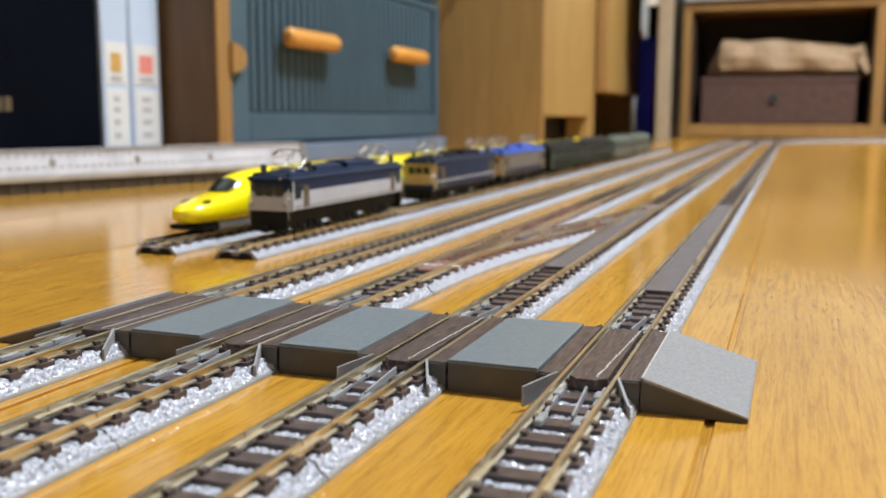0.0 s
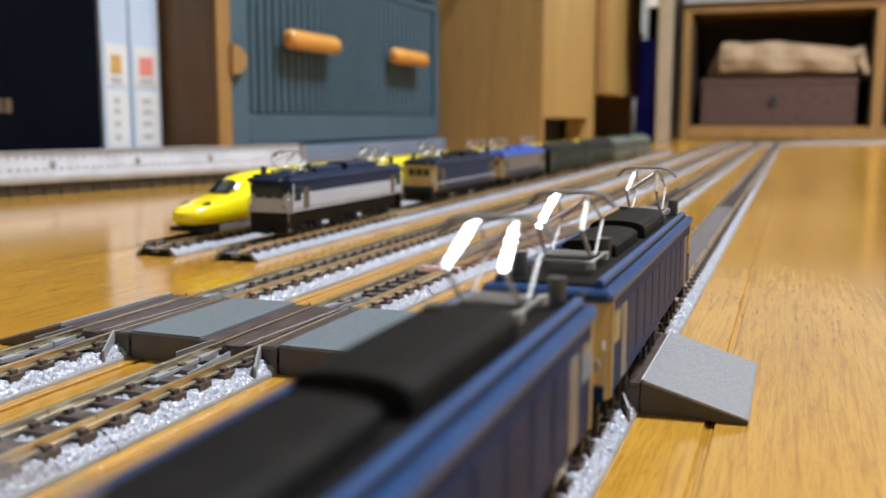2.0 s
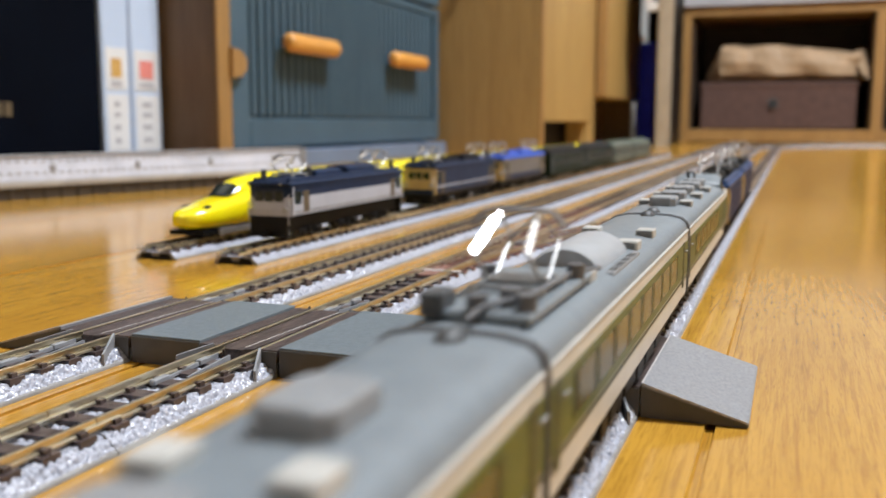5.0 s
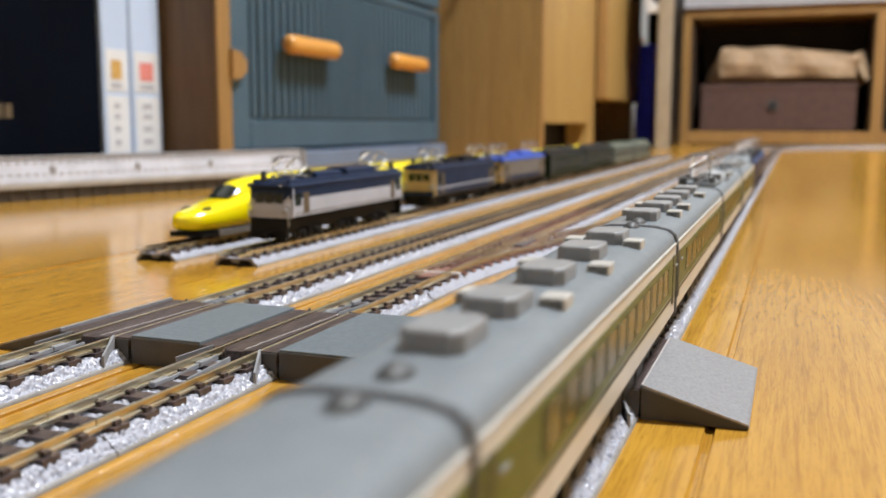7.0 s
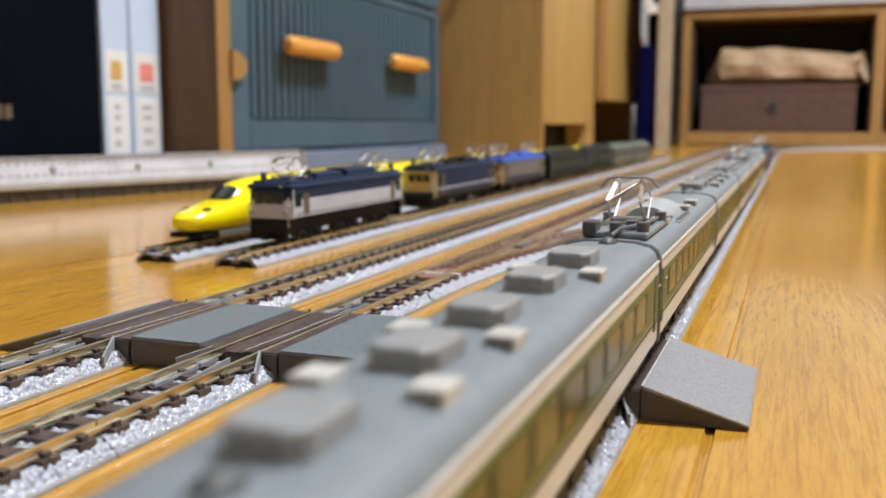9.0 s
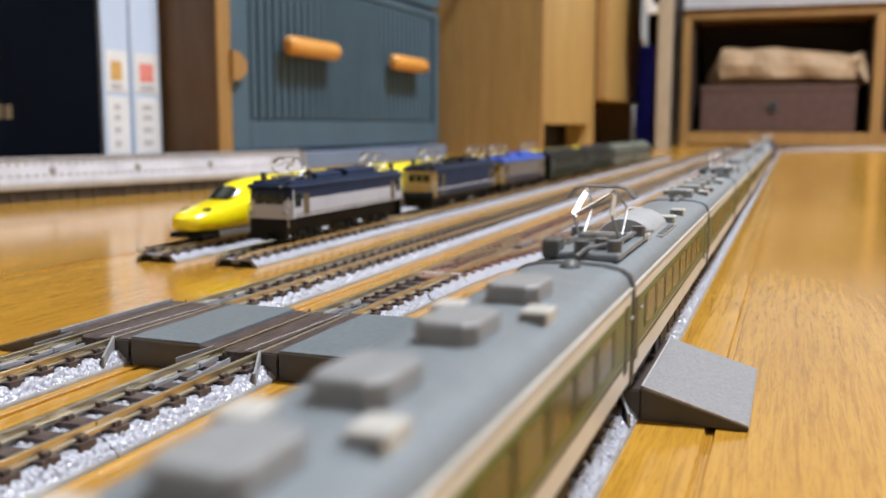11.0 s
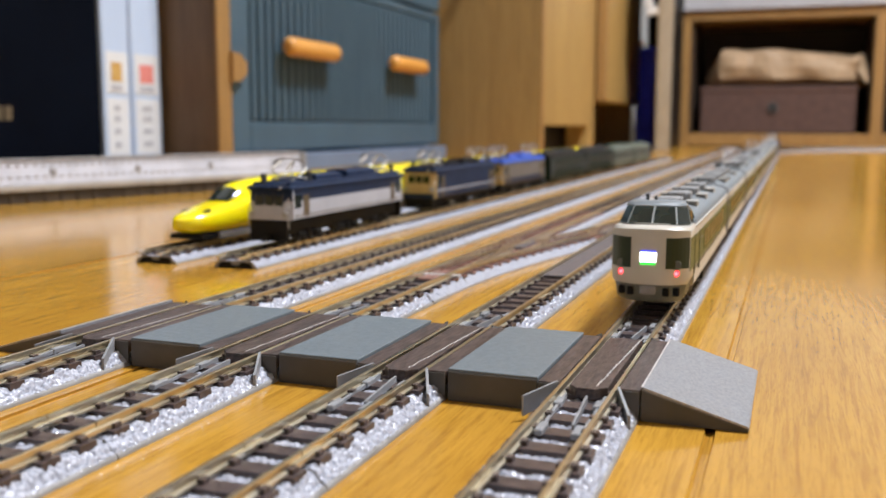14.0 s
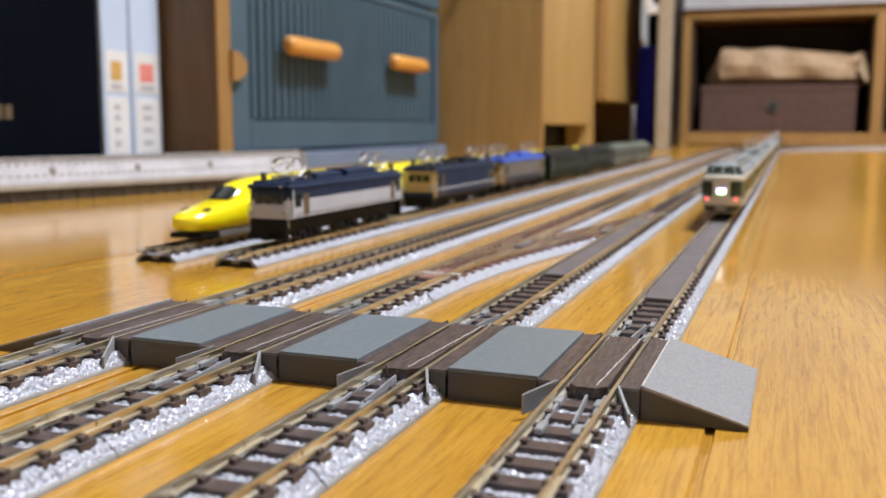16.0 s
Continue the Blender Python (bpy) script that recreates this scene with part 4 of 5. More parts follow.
def yellow_train():
    g = "carriages of the yellow train"
    t = thing("bullet_train_nose_car", "glossy yellow bullet train nose car on a siding", "model train", g, (F_X, 141, 0))
    steps = [(5.2, 0.2, 12.0, 15.0), (6.6, 0.42, 10.6, 16.0), (10, 0.64, 9.6, 17.0), (15, 0.80, 9.0, 18.0), (22, 0.91, 8.6, 19.2), (29, 0.97, 8.4, 20.3), (36, 1.0, 8.4, 21.4), (48, 1.0, 8.4, 24.0), (62, 1.0, 8.4, 26.0), (76, 1.0, 8.4, 26.6), (156, 1.0, 8.4, 26.6)]
    part("body", loft(B(), [[(x, y, z) for x, z in yellow_section(k, z0, zt)] for y, k, z0, zt in steps]), M["yellow"], t, "", True)
    can = [(33, 4.4, 21.4), (38.5, 6.2, 25.9), (46, 7.2, 28.0), (58, 8.0, 29.2), (72, 8.4, 29.7), (156, 8.4, 29.7)]
    part("canopy", loft(B(), [[(w * math.cos(a), y, 20 + (zt - 20) * max(0, math.sin(a)) ** 0.6) for a in [math.pi * i / 12 for i in range(13)]] for y, w, zt in can]), M["yellow"], t, "", True)
    bm = B()
    loft(bm, [[(w * math.cos(a), y, 20 + (zt - 20) * max(0, math.sin(a)) ** 0.6) for a in [math.pi * (0.14 + 0.72 * i / 12) for i in range(13)]] for y, w, zt in ((32.4, 5.4, 21.8), (36.0, 6.4, 24.3), (39.5, 7.1, 26.5))])
    part("windscreen", bm, M["cab_glass"], t, "black windscreen", True)
    for s in (-1, 1):
        part("headlight", loft(B(), [[(s * 5.0 + 1.6 * math.cos(a) * k, 17 + 2.6 * math.sin(a) * k, zz + 0.45 * math.sin(a)) for a in [2 * math.pi * i / 10 for i in range(10)]] for zz, k in ((16.4, 1.0), (18.1, 1.0), (18.25, 0.8))]), M["black"], t, "dark headlight")
        part("skirt", cub(B(), s * 8.6 - 0.5, s * 8.6 + 0.5, 20, 154, 6.6, 9.2, 0.2), M["taupe"], t)
        for i in range(8):
            part("window", cub(B(), s * 10.38 - 0.1, s * 10.38 + 0.1, 76 + i * 9, 80 + i * 9, 20.5, 24.0, 0.08), M["cab_glass"], t)
    part("underframe", cub(B(), -8.0, 8.0, 10, 154, 7.0, 9.0), M["black"], t)
    for y in (34, 130):
        bogie(t, y)
    u = thing("bullet_train_carriage", "glossy yellow bullet train carriage on a siding", "model train", g, (F_X, 300, 0))
    part("body", prism(B(), yellow_section(1.0, 8.4, 27.2), 0, 155), M["yellow"], u, "", True)
    part("roof_fairing", loft(B(), [[(w * math.cos(a), y, 24 + (zt - 24) * max(0, math.sin(a)) ** 0.6) for a in [math.pi * i / 12 for i in range(13)]] for y, w, zt in ((0, 8.4, 29.7), (155, 8.4, 29.7))]), M["yellow"], u)
    for s in (-1, 1):
        for i in range(14):
            part("window", cub(B(), s * 10.38 - 0.1, s * 10.38 + 0.1, 14 + i * 9.4, 18 + i * 9.4, 20.5, 24.0, 0.08), M["cab_glass"], u)
    part("underframe", cub(B(), -8.0, 8.0, 2, 153, 7.0, 9.0), M["black"], u)
    for y in (26, 129):
        bogie(u, y)
    for y in (457, 614, 771):
        copy_thing(u, train_at(F_X, y))


yellow_train()

# ---- track ----
TRACKS = {"a": -111.0, "b": -74.0, "c": -37.0, "d": 0.0}
RAIL_PROF = [(-0.30, 5.65), (0.30, 5.65), (0.38, 5.55), (0.38, 4.75), (0.20, 4.6), (0.16, 4.2), (-0.16, 4.2), (-0.20, 4.6), (-0.38, 4.75), (-0.38, 5.55)]
FOOT_PROF = [(-0.75, 3.75), (0.75, 3.75), (0.70, 4.1), (0.14, 4.3), (-0.14, 4.3), (-0.70, 4.1)]
PITCH_TIE = 7.37


def tie_bm(bm, y, cx=0.0, w=1.85, ang=0.0, knobs=True):
    start = len(bm.verts)
    cub(bm, -7.0, 7.0, -w, w, 2.3, 3.75)
    if knobs:
        for x in (-5.75, -3.8, 3.8, 5.75):
            cub(bm, x - 0.55, x + 0.55, -0.75, 0.75, 3.7, 4.55)
    bm.verts.ensure_lookup_table()
    r = Matrix.Translation((cx, y, 0)) @ Matrix.Rotation(-ang, 4, "Z")
    for v in bm.verts[start:]:
        v.co = r @ v.co
    return bm


def bed_half(fine):
    """The roadbed's outline from its right foot over the top to its left foot."""
    key = [(9.25, 0.0), (9.25, 0.75), (8.75, 0.85), (6.7, 2.85), (6.2, 2.9), (0.0, 2.75)]
    out = [key[0], key[1]]
    for (x0, z0), (x1, z1) in zip(key[1:], key[2:]):
        n = max(1, round(math.hypot(x1 - x0, z1 - z0) / fine))
        out += [(x0 + (x1 - x0) * i / n, z0 + (z1 - z0) * i / n) for i in range(1, n + 1)]
    return out + [(-x, z) for x, z in reversed(out[:-1])]


def roadbed_mesh(length, fine, rough, seed):
    """The roadbed's skin, with rounded stones of about a millimetre standing out of its sides and top."""
    prof = np.array(bed_half(fine))
    n, k = max(2, int(length / fine)), len(prof)
    rng = np.random.RandomState(seed)
    ys = np.linspace(0, length, n + 1)
    arc = np.concatenate([[0], np.cumsum(np.hypot(np.diff(prof[:, 0]), np.diff(prof[:, 1])))])
    cell = 1.0
    gu, gv = int(arc[-1] / cell) + 3, int(length / cell) + 3
    pu, pv = rng.rand(gu, gv), rng.rand(gu, gv)
    size = 0.45 + 0.6 * rng.rand(gu, gv)
    U, V = np.meshgrid(arc, ys)
    iu, iv = (U / cell).astype(int) + 1, (V / cell).astype(int) + 1
    h = np.zeros(U.shape)
    for du in (-1, 0, 1):
        for dv in (-1, 0, 1):
            cu, cv = np.clip(iu + du, 0, gu - 1), np.clip(iv + dv, 0, gv - 1)
            d2 = ((cu - 1 + pu[cu, cv]) * cell - U) ** 2 + ((cv - 1 + pv[cu, cv]) * cell - V) ** 2
            h = np.maximum(h, size[cu, cv] * np.sqrt(np.maximum(0, 1 - d2 / 0.5)))
    soft = (prof[:, 1] > 0.8).astype(float)[None, :]
    v = np.zeros((n + 1, k, 3))
    v[:, :, 0], v[:, :, 1], v[:, :, 2] = prof[None, :, 0], ys[:, None], prof[None, :, 1]
    v[:, :, 2] += (h - 0.35) * rough * soft
    v[:, :, 0] += (h - 0.35) * rough * 0.6 * soft * np.clip(prof[None, :, 0] / 6, -1, 1)
    idx = np.arange((n + 1) * k).reshape(n + 1, k)
    f = np.stack([idx[:-1, :-1], idx[1:, :-1], idx[1:, 1:], idx[:-1, 1:]], -1).reshape(-1, 4)
    me = bpy.data.meshes.new("roadbed")
    me.from_pydata([tuple(p) for p in (v.reshape(-1, 3) * S)], [], [tuple(int(i) for i in q) for q in f] + [tuple(int(i) for i in idx[0]), tuple(int(i) for i in idx[-1][::-1])])
    me.materials.append(M["ballast"])
    me.materials.append(M["bed_side"])
    index = np.zeros(len(f) + 2, dtype=np.int32)
    zf = prof[:, 1]
    low = (np.maximum(zf[:-1], zf[1:]) < 0.9)
    index[:len(f)] = np.tile(low, n)
    index[len(f):] = 1
    me.polygons.foreach_set("material_index", index)
    me.polygons.foreach_set("use_smooth", [i < len(f) for i in range(len(f) + 2)])
    me.update()
    return me


TIE_ME = mesh_of(tie_bm(B(), 0), M["tie"])
RAIL_ME, FOOT_ME, BED_ME, ROW_ME = {}, {}, {}, {}
JOIN_ME = mesh_of(cub(B(), -0.95, 0.95, -4.2, 4.2, 4.0, 4.75, 0.1), M["rail_foot"])
TRACK_LABEL = "model track section with nickel rails and pale grey ballast"


def track_section(x, y, length, near, seed=0, ties=True):
    t = thing("track_section", TRACK_LABEL, "model track", "track sections", (x, y, 0))
    key = (length, near, seed % 3)
    if key not in BED_ME:
        BED_ME[key] = roadbed_mesh(length - 0.25, 0.26 if near == 2 else (0.6 if near else 5.0), 0.62 if near == 2 else (0.62 if near else 0.3), seed % 3)
    part("roadbed", BED_ME[key], None, t, "pale grey ballast roadbed")
    if length not in RAIL_ME:
        RAIL_ME[length] = mesh_of(prism(B(), RAIL_PROF, 0.1, length - 0.2), M["rail"])
        FOOT_ME[length] = mesh_of(prism(B(), FOOT_PROF, 0.1, length - 0.2), M["rail_foot"])
    for s in (-1, 1):
        r = again("rail", RAIL_ME[length], t, (s * 4.86, 0, 0))
        again("rail_foot", FOOT_ME[length], r, (0, 0, 0))
        if near == 2:
            again("rail_joiner", JOIN_ME, t, (s * 4.86, 1.0, 0))
    n = int(length / PITCH_TIE)
    if ties and near:
        for i in range(n):
            again("sleeper", TIE_ME, t, (0, (i + 0.5) * length / n, 0))
    elif ties:
        if length not in ROW_ME:
            bm = B()
            for i in range(n):
                tie_bm(bm, (i + 0.5) * length / n, knobs=False)
            ROW_ME[length] = mesh_of(bm, M["tie"])
        row = again("sleeper_strip", ROW_ME[length], t, (0, 0, 0))
        row["kind"] = "stuff"
    return t


def curve_section(cx, cy, r, a0, a1):
    """A quarter of the far bend: swept roadbed, rails and sleepers. Angles from the west, clockwise, in degrees."""
    t = thing("curved_track_section", "curved model track section with pale ballast", "model track", "curved track sections")
    n = 10

    def at(rad, a):
        q = radians(a)
        return (cx - rad * math.cos(q), cy + rad * math.sin(q))

    def sweep(prof, off=0.0):
        return loft(B(), [[(*at(r - px_ - off, a0 + (a1 - a0) * i / n), z) for px_, z in prof] for i in range(n + 1)])
    part("roadbed", sweep([(9.25, 0), (9.25, 0.7), (6.6, 3.2), (-6.6, 3.2), (-9.25, 0.7), (-9.25, 0)]), M["ballast"], t)
    for s in (-1, 1):
        part("rail", sweep([(a, z) for a, z in RAIL_PROF], s * 4.86), M["rail"], t)
    bm = B()
    m = int(r * radians(a1 - a0) / PITCH_TIE)
    for i in range(m):
        a = a0 + (a1 - a0) * (i + 0.5) / m
        X, Y = at(r, a)
        tie_bm(bm, Y, X, 1.45, radians(a), False)
    part("sleeper_strip", bm, M["tie"], t)["kind"] = "stuff"


seed = 0
for key, x in TRACKS.items():
    for y in range(-1729, -329, 280):
        track_section(x, y, 280, 0, 2)
    for y in (-329, -189, -49, 91):
        seed += 1
        if key == "b" and y == 91:
            continue
        track_section(x, y, 140, 2 if y > -300 else 1, seed)
    y = 231
    while y < 1850:
        seed += 1
        ln = min(280, 1850 - y)
        if not (key in "bc" and y == 231):
            track_section(x, y, ln, 1 if y < 300 else 0, seed)
        else:
            track_section(x, y + 140 if key == "b" else y, ln - 140 if key == "b" else ln, 1, seed)
        y += 280
    for a in (0, 30, 60):
        curve_section(430, 1850, 430 - x, a, a + 30)
    track_section(0, 0, 280, 0, 1).matrix_basis = pose(0.430, (1850 + 430 - x) * S, 0, 0, 0, -90)
for x in (E_X, F_X):
    track_section(x, 131, 140, 1, int(-x))
    hollow = thing("track_end_cap", "siding track end with a black plate for its hollow's shade", "track end", "track ends", (x, 131, 0))
    # thin black plate painting the shade inside the open roadbed end
    part("hollow", prism(B(), [(-7.6, 0.05), (7.6, 0.05), (6.0, 2.3), (2.2, 2.5), (1.6, 1.2), (-1.6, 1.2), (-2.2, 2.5), (-6.0, 2.3)], -0.35, -0.02), M["black"], hollow)
    for s in (-1, 1):
        part("rail_joiner", cub(B(), s * 4.86 - 0.9, s * 4.86 + 0.9, -4.5, 2, 3.9, 4.8, 0.15), M["rail_foot"], hollow)
    for y in range(271, 1300, 280):
        track_section(x, y, 280, 0, int(-x))


# ---- the crossover between the second and the third track ----
def crossover():
    t = thing("crossover_turnout", "weathered turnout with reddish sleepers joining two tracks", "model track")
    y0, y1 = 98.0, 382.0

    def cx(y):
        u = min(1, max(0, (y - y0 - 8) / (y1 - y0 - 16)))
        return -74 + 37 * (u * u * (3 - 2 * u))

    def slope(y):
        return math.atan2(cx(y + 1) - cx(y - 1), 2)

    def sweep(prof, off, a, b, n=26):
        rings = []
        for i in range(n + 1):
            y = a + (b - a) * i / n
            q = slope(y)
            rings.append([(cx(y) + (off + px_) * math.cos(q), y - (off + px_) * math.sin(q), z) for px_, z in prof])
        return loft(B(), rings)
    part("roadbed", sweep([(9.25, 0.02), (9.25, 0.7), (6.6, 3.1), (-6.6, 3.1), (-9.25, 0.7), (-9.25, 0.02)], 0, y0, y1), M["ballast"], t)
    bed = roadbed_mesh(280, 0.6, 0.62, 2)
    st = part("straight_roadbed", bed, None, t)
    st.location = Vector((-74, 91.2, 0)) * S
    for s in (-1, 1):
        part("diverging_rail", sweep(RAIL_PROF, s * 4.86, y0, y1), M["rail"], t)
        r = again("straight_rail", RAIL_ME[280], t, (-74 + s * 4.86, 91, 0))
        again("rail_foot", FOOT_ME[280], r, (0, 0, 0))
    for i in range(37):
        y = 95 + i * 7.6
        rusty = i > 2
        w = 7.0 + (cx(y) + 74) if cx(y) < -62 else 7.0
        bm = B()
        cub(bm, -81, -74 + w, y - 1.45, y + 1.45, 2.7, 3.85)
        for x in (-74 - 5.75, -74 - 3.8):
            cub(bm, x - 0.55, x + 0.55, y - 0.75, y + 0.75, 3.8, 4.6)
        part("sleeper", bm, M["tie_red" if rusty else "tie"], t)
        if cx(y) >= -62:
            part("sleeper", tie_bm(B(), y + 2.6, cx(y + 2.6), 1.2, slope(y), False), M["tie_red" if rusty else "tie"], t)
    # point blades, throw bar plates, frogs and check rails
    for y, x in ((118, -74), (352, -37)):
        part("throw_plate", cub(B(), x - 3.4, x + 3.4, y - 9, y + 9, 3.6, 4.5, 0.2), M["tie_red"], t, "pinkish brown point plate")
        part("throw_bar", cub(B(), x - 8, x + 8, y - 1.2, y + 1.2, 4.0, 4.8, 0.2), M["glue"], t)
    for y, x in ((205, -68), (268, -46)):
        part("frog", cub(B(), x - 2.4, x + 2.4, y - 14, y + 14, 3.6, 5.2, 0.3), M["insert"], t, "dark plastic frog")
        part("frog_plate", cub(B(), x - 4.6, x + 4.6, y - 19, y + 20, 3.5, 4.1, 0.2), M["tie_red"], t)
        for s in (-1, 1):
            part("check_rail", cub(B(), x + s * 6 - 0.3, x + s * 6 + 0.3, y - 14, y + 14, 3.8, 5.4, 0.1), M["rail"], t)
    # moulded seam marks on the ballast
    for y in (126.0, 131.0):
        part("seam", plate(B(), [(-65.6, y, 0.9), (-65.0, y - 3, 0.9), (-67.2, y - 3, 3.3), (-67.6, y, 3.3)], 0.6), M["bed_side"], t)


crossover()
for x, ya, yb_ in ((0.0, 97.0, 372.0), (-37.0, 128.0, 330.0)):
    ins = thing("track_infill", "grey-brown plastic infill strip between the rails", "model track", "infill strips", (x, 0, 0))
    part("strip", cub(B(), -4.1, 4.1, ya, yb_, 3.7, 4.9, 0.15), M["insert"], ins)

# ---- the level crossing ----
LEN = 41.5


def crossing_panel(x0, x1):
    t = thing("road_plate", "flat dark grey plastic crossing panel between two tracks", "crossing panel", "crossing panels")
    part("deck", cub(B(), x0, x1, 0.25, LEN, 5.3, 6.3, 0.18, 2), M["panel"], t)
    # the skirts get the shaded grey, as their faces turn from the lamp
    part("front_skirt", cub(B(), x0 + 0.1, x1 - 0.1, 0.0, 1.0, 0.0, 5.75, 0.1), M["panel_shaded"], t, "vertical edge with shade in its colour")
    part("back_skirt", cub(B(), x0 + 0.1, x1 - 0.1, LEN - 0.8, LEN - 0.05, 0.0, 5.4), M["panel_shaded"], t)
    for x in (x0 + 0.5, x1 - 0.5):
        part("side_skirt", cub(B(), x - 0.4, x + 0.4, 0.9, LEN - 0.9, 2.2 if abs(x) < 9.3 else 0.0, 5.35), M["panel_shaded"], t)


for x in (0, -37, -74):
    crossing_panel(x - 27.3, x - 9.5)


def crossing_ramp(flip=False):
    """The sloping end of the crossing beside the first track or, turned round, beside the last."""
    t = thing("crossing_ramp", "sloping grey plastic ramp leading up to the crossing", "crossing ramp", "crossing ramps")

    def fx(x):
        return TRACKS["a"] - x if flip else x
    bm = prism(B(), [(fx(x), z) for x, z in ((9.5, 5.2), (28.0, 0.15), (28.2, 0.75), (28.0, 1.1), (10.0, 6.32), (9.5, 6.32))], 0.1, LEN)
    bmesh.ops.bevel(bm, geom=bm.edges[:], offset=0.14, segments=2, affect="EDGES")
    part("slope", bm, M["ramp"], t)
    # cheeks in the darkened grey: their shade is painted in
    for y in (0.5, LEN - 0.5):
        part("side_cheek", plate(B(), [(fx(9.6), y, 0.1), (fx(28.0), y, 0.1), (fx(28.0), y, 0.7), (fx(9.6), y, 5.75)], 0.9), M["panel_shaded"], t, "side of the ramp with shade in its colour")
    part("foot", rod(B(), (fx(20.6), 1.6, 0), (fx(20.6), 1.6, 1.2), 0.9, 12), M["black"], t)
    rng = random.Random(5)
    pts, low = [], []
    for i in range(40):
        x = 10.0 + 18.0 * i / 39
        z = 6.30 - (x - 10) * 0.2895
        pts.append((fx(x), z + 0.03))
        low.append((fx(x), z - rng.uniform(0.12, 0.34)))
    part("worn_edge", prism(B(), pts + low[::-1], 0.02, 0.12), M["glue"], t, "whitened worn edge")
    xs = sorted((fx(9.52), fx(9.85)))
    part("worn_corner", cub(B(), *xs, 0.3, LEN - 0.6, 6.28, 6.37), M["glue"], t)


crossing_ramp()
crossing_ramp(True)


def crossing_insert(x):
    """Wood-grained boards between and beside the rails, with the pale guiding fins at their ends."""
    t = thing("crossing_insert", "brown wood-grained boards laid between the rails", "crossing board", "crossing boards", (x, 0, 0))
    bm = B()
    pr = [(-3.55, 0.4), (-2.6, -0.6), (-1.9, -1.6), (1.6, -1.6), (2.3, -0.6), (3.55, 0.4), (3.55, LEN), (-3.55, LEN)]
    loft(bm, [[(a, b, 3.8) for a, b in pr], [(a, b, 5.4) for a, b in pr], [(a * 0.97, b * 0.995 + 0.05, 5.58) for a, b in pr]])
    c = part("centre_board", bm, M["board"], t)
    rng = random.Random(int(abs(x)) + 1)
    bm = B()
    y = 0.5
    while y < LEN - 0.5:
        ln = rng.uniform(0.4, 1.3)
        xo = 1.5 + 1.9 * y / LEN + rng.uniform(-0.12, 0.12)
        cub(bm, xo - rng.uniform(0.08, 0.22), xo + rng.uniform(0.08, 0.22), y, y + ln, 5.54, 5.66)
        y += ln + rng.uniform(-0.2, 0.35)
    part("frayed_edge", bm, M["glue"], c, "whitened frayed seam")
    for s in (-1, 1):
        a, b = sorted((s * 5.5, s * 9.35))
        part("side_board", cub(B(), a, b, 0.0, LEN, 3.0, 5.72, 0.12), M["board"], t)
        part("board_end", cub(B(), a, b, -0.35, -0.02, 0.6, 5.4), M["panel_shaded"], t)
        for e, yy in ((-1, -0.4), (1, LEN + 0.4)):
            part("guide_fin", plate(B(), [(s * 5.6, yy, 3.0), (s * 5.6, yy, 6.2), (s * (10.4 if s < 0 else 8.8), yy + e * (6.5 if s < 0 else 7.5), (4.6 if e < 0 else 3.0) if s < 0 else 3.4), (s * (10.4 if s < 0 else 8.8), yy + e * (6.5 if s < 0 else 7.5), 0.9)], 0.5), M["fin"], t, "pale grey flared fin")
    for e, yy in ((-1, -2.0), (1, LEN + 2.0)):
        for s in (-1, 1):
            bm = B()
            plate(bm, [(s * 3.6, yy, 3.6), (s * 3.6, yy, 4.6), (s * 3.6, yy + e * 9, 4.35), (s * 3.3, yy + e * 20, 3.9), (s * 3.3, yy + e * 20, 3.5)], 0.4)
            cub(bm, s * 3.5 - 0.9, s * 3.5 + 0.5, yy + e * 5 - 2.0, yy + e * 5 + 2.0, 3.5, 4.7, 0.2)
            cub(bm, s * 3.0 - 0.8, s * 3.0 + 0.6, yy + e * 20 - 2.4, yy + e * 20 + 2.4, 3.5, 4.6, 0.2)
            part("inner_guide", bm, M["fin"], t, "pale grey guide strip")
        part("centre_rib", plate(B(), [(0.6, yy + e * 2, 3.5), (0.6, yy + e * 2, 5.0), (1.6, yy + e * 18, 4.6), (1.6, yy + e * 18, 3.5)], 0.4), M["fin"], t)
    for s in (-1, 1):
        bm = B()
        for i in range(14):
            y = rng.uniform(1, LEN - 1)
            cub(bm, s * 4.1 - 0.12, s * 4.1 + 0.12, y, y + rng.uniform(0.3, 1.4), 3.9, 4.3)
        part("flangeway_debris", bm, M["glue"], t)["kind"] = "stuff"


for x in TRACKS.values():
    crossing_insert(x)

# ---- floor boards ----
PLANK_W, PLANK_L = 120.0, 1818.0
PLANK_ME = {}


def plank_mesh(x0, x1, y0, y1):
    key = (round(x0), round(x1), round(y0), round(y1))
    if key not in PLANK_ME:
        bm = cub(B(), x0 + 0.02, x1 - 0.02, y0 + 0.03, y1 - 0.03, -9, 0)
        top_edges = [e for e in bm.edges if all(v.co.z > -0.1 for v in e.verts)]
        bmesh.ops.bevel(bm, geom=top_edges, offset=0.9, segments=3, affect="EDGES")
        PLANK_ME[key] = mesh_of(bm, M["floor"])
    return PLANK_ME[key]


for i in range(-7, 19):
    for j in range(-1, 3):
        x, y = -38.2 + PLANK_W * i, -1900 + j * PLANK_L + (i % 3) * 606 - (900 if i % 3 == 2 else 0)
        lo, hi = max(0, -1900 - y), min(PLANK_L, 2980 - y)
        left, right = max(-PLANK_W / 2, -860 - x), min(PLANK_W / 2, 2100 - x)
        if hi - lo > 5 and right - left > 5:
            again("plank", plank_mesh(left, right, lo, hi), floor, (x, y, 0))


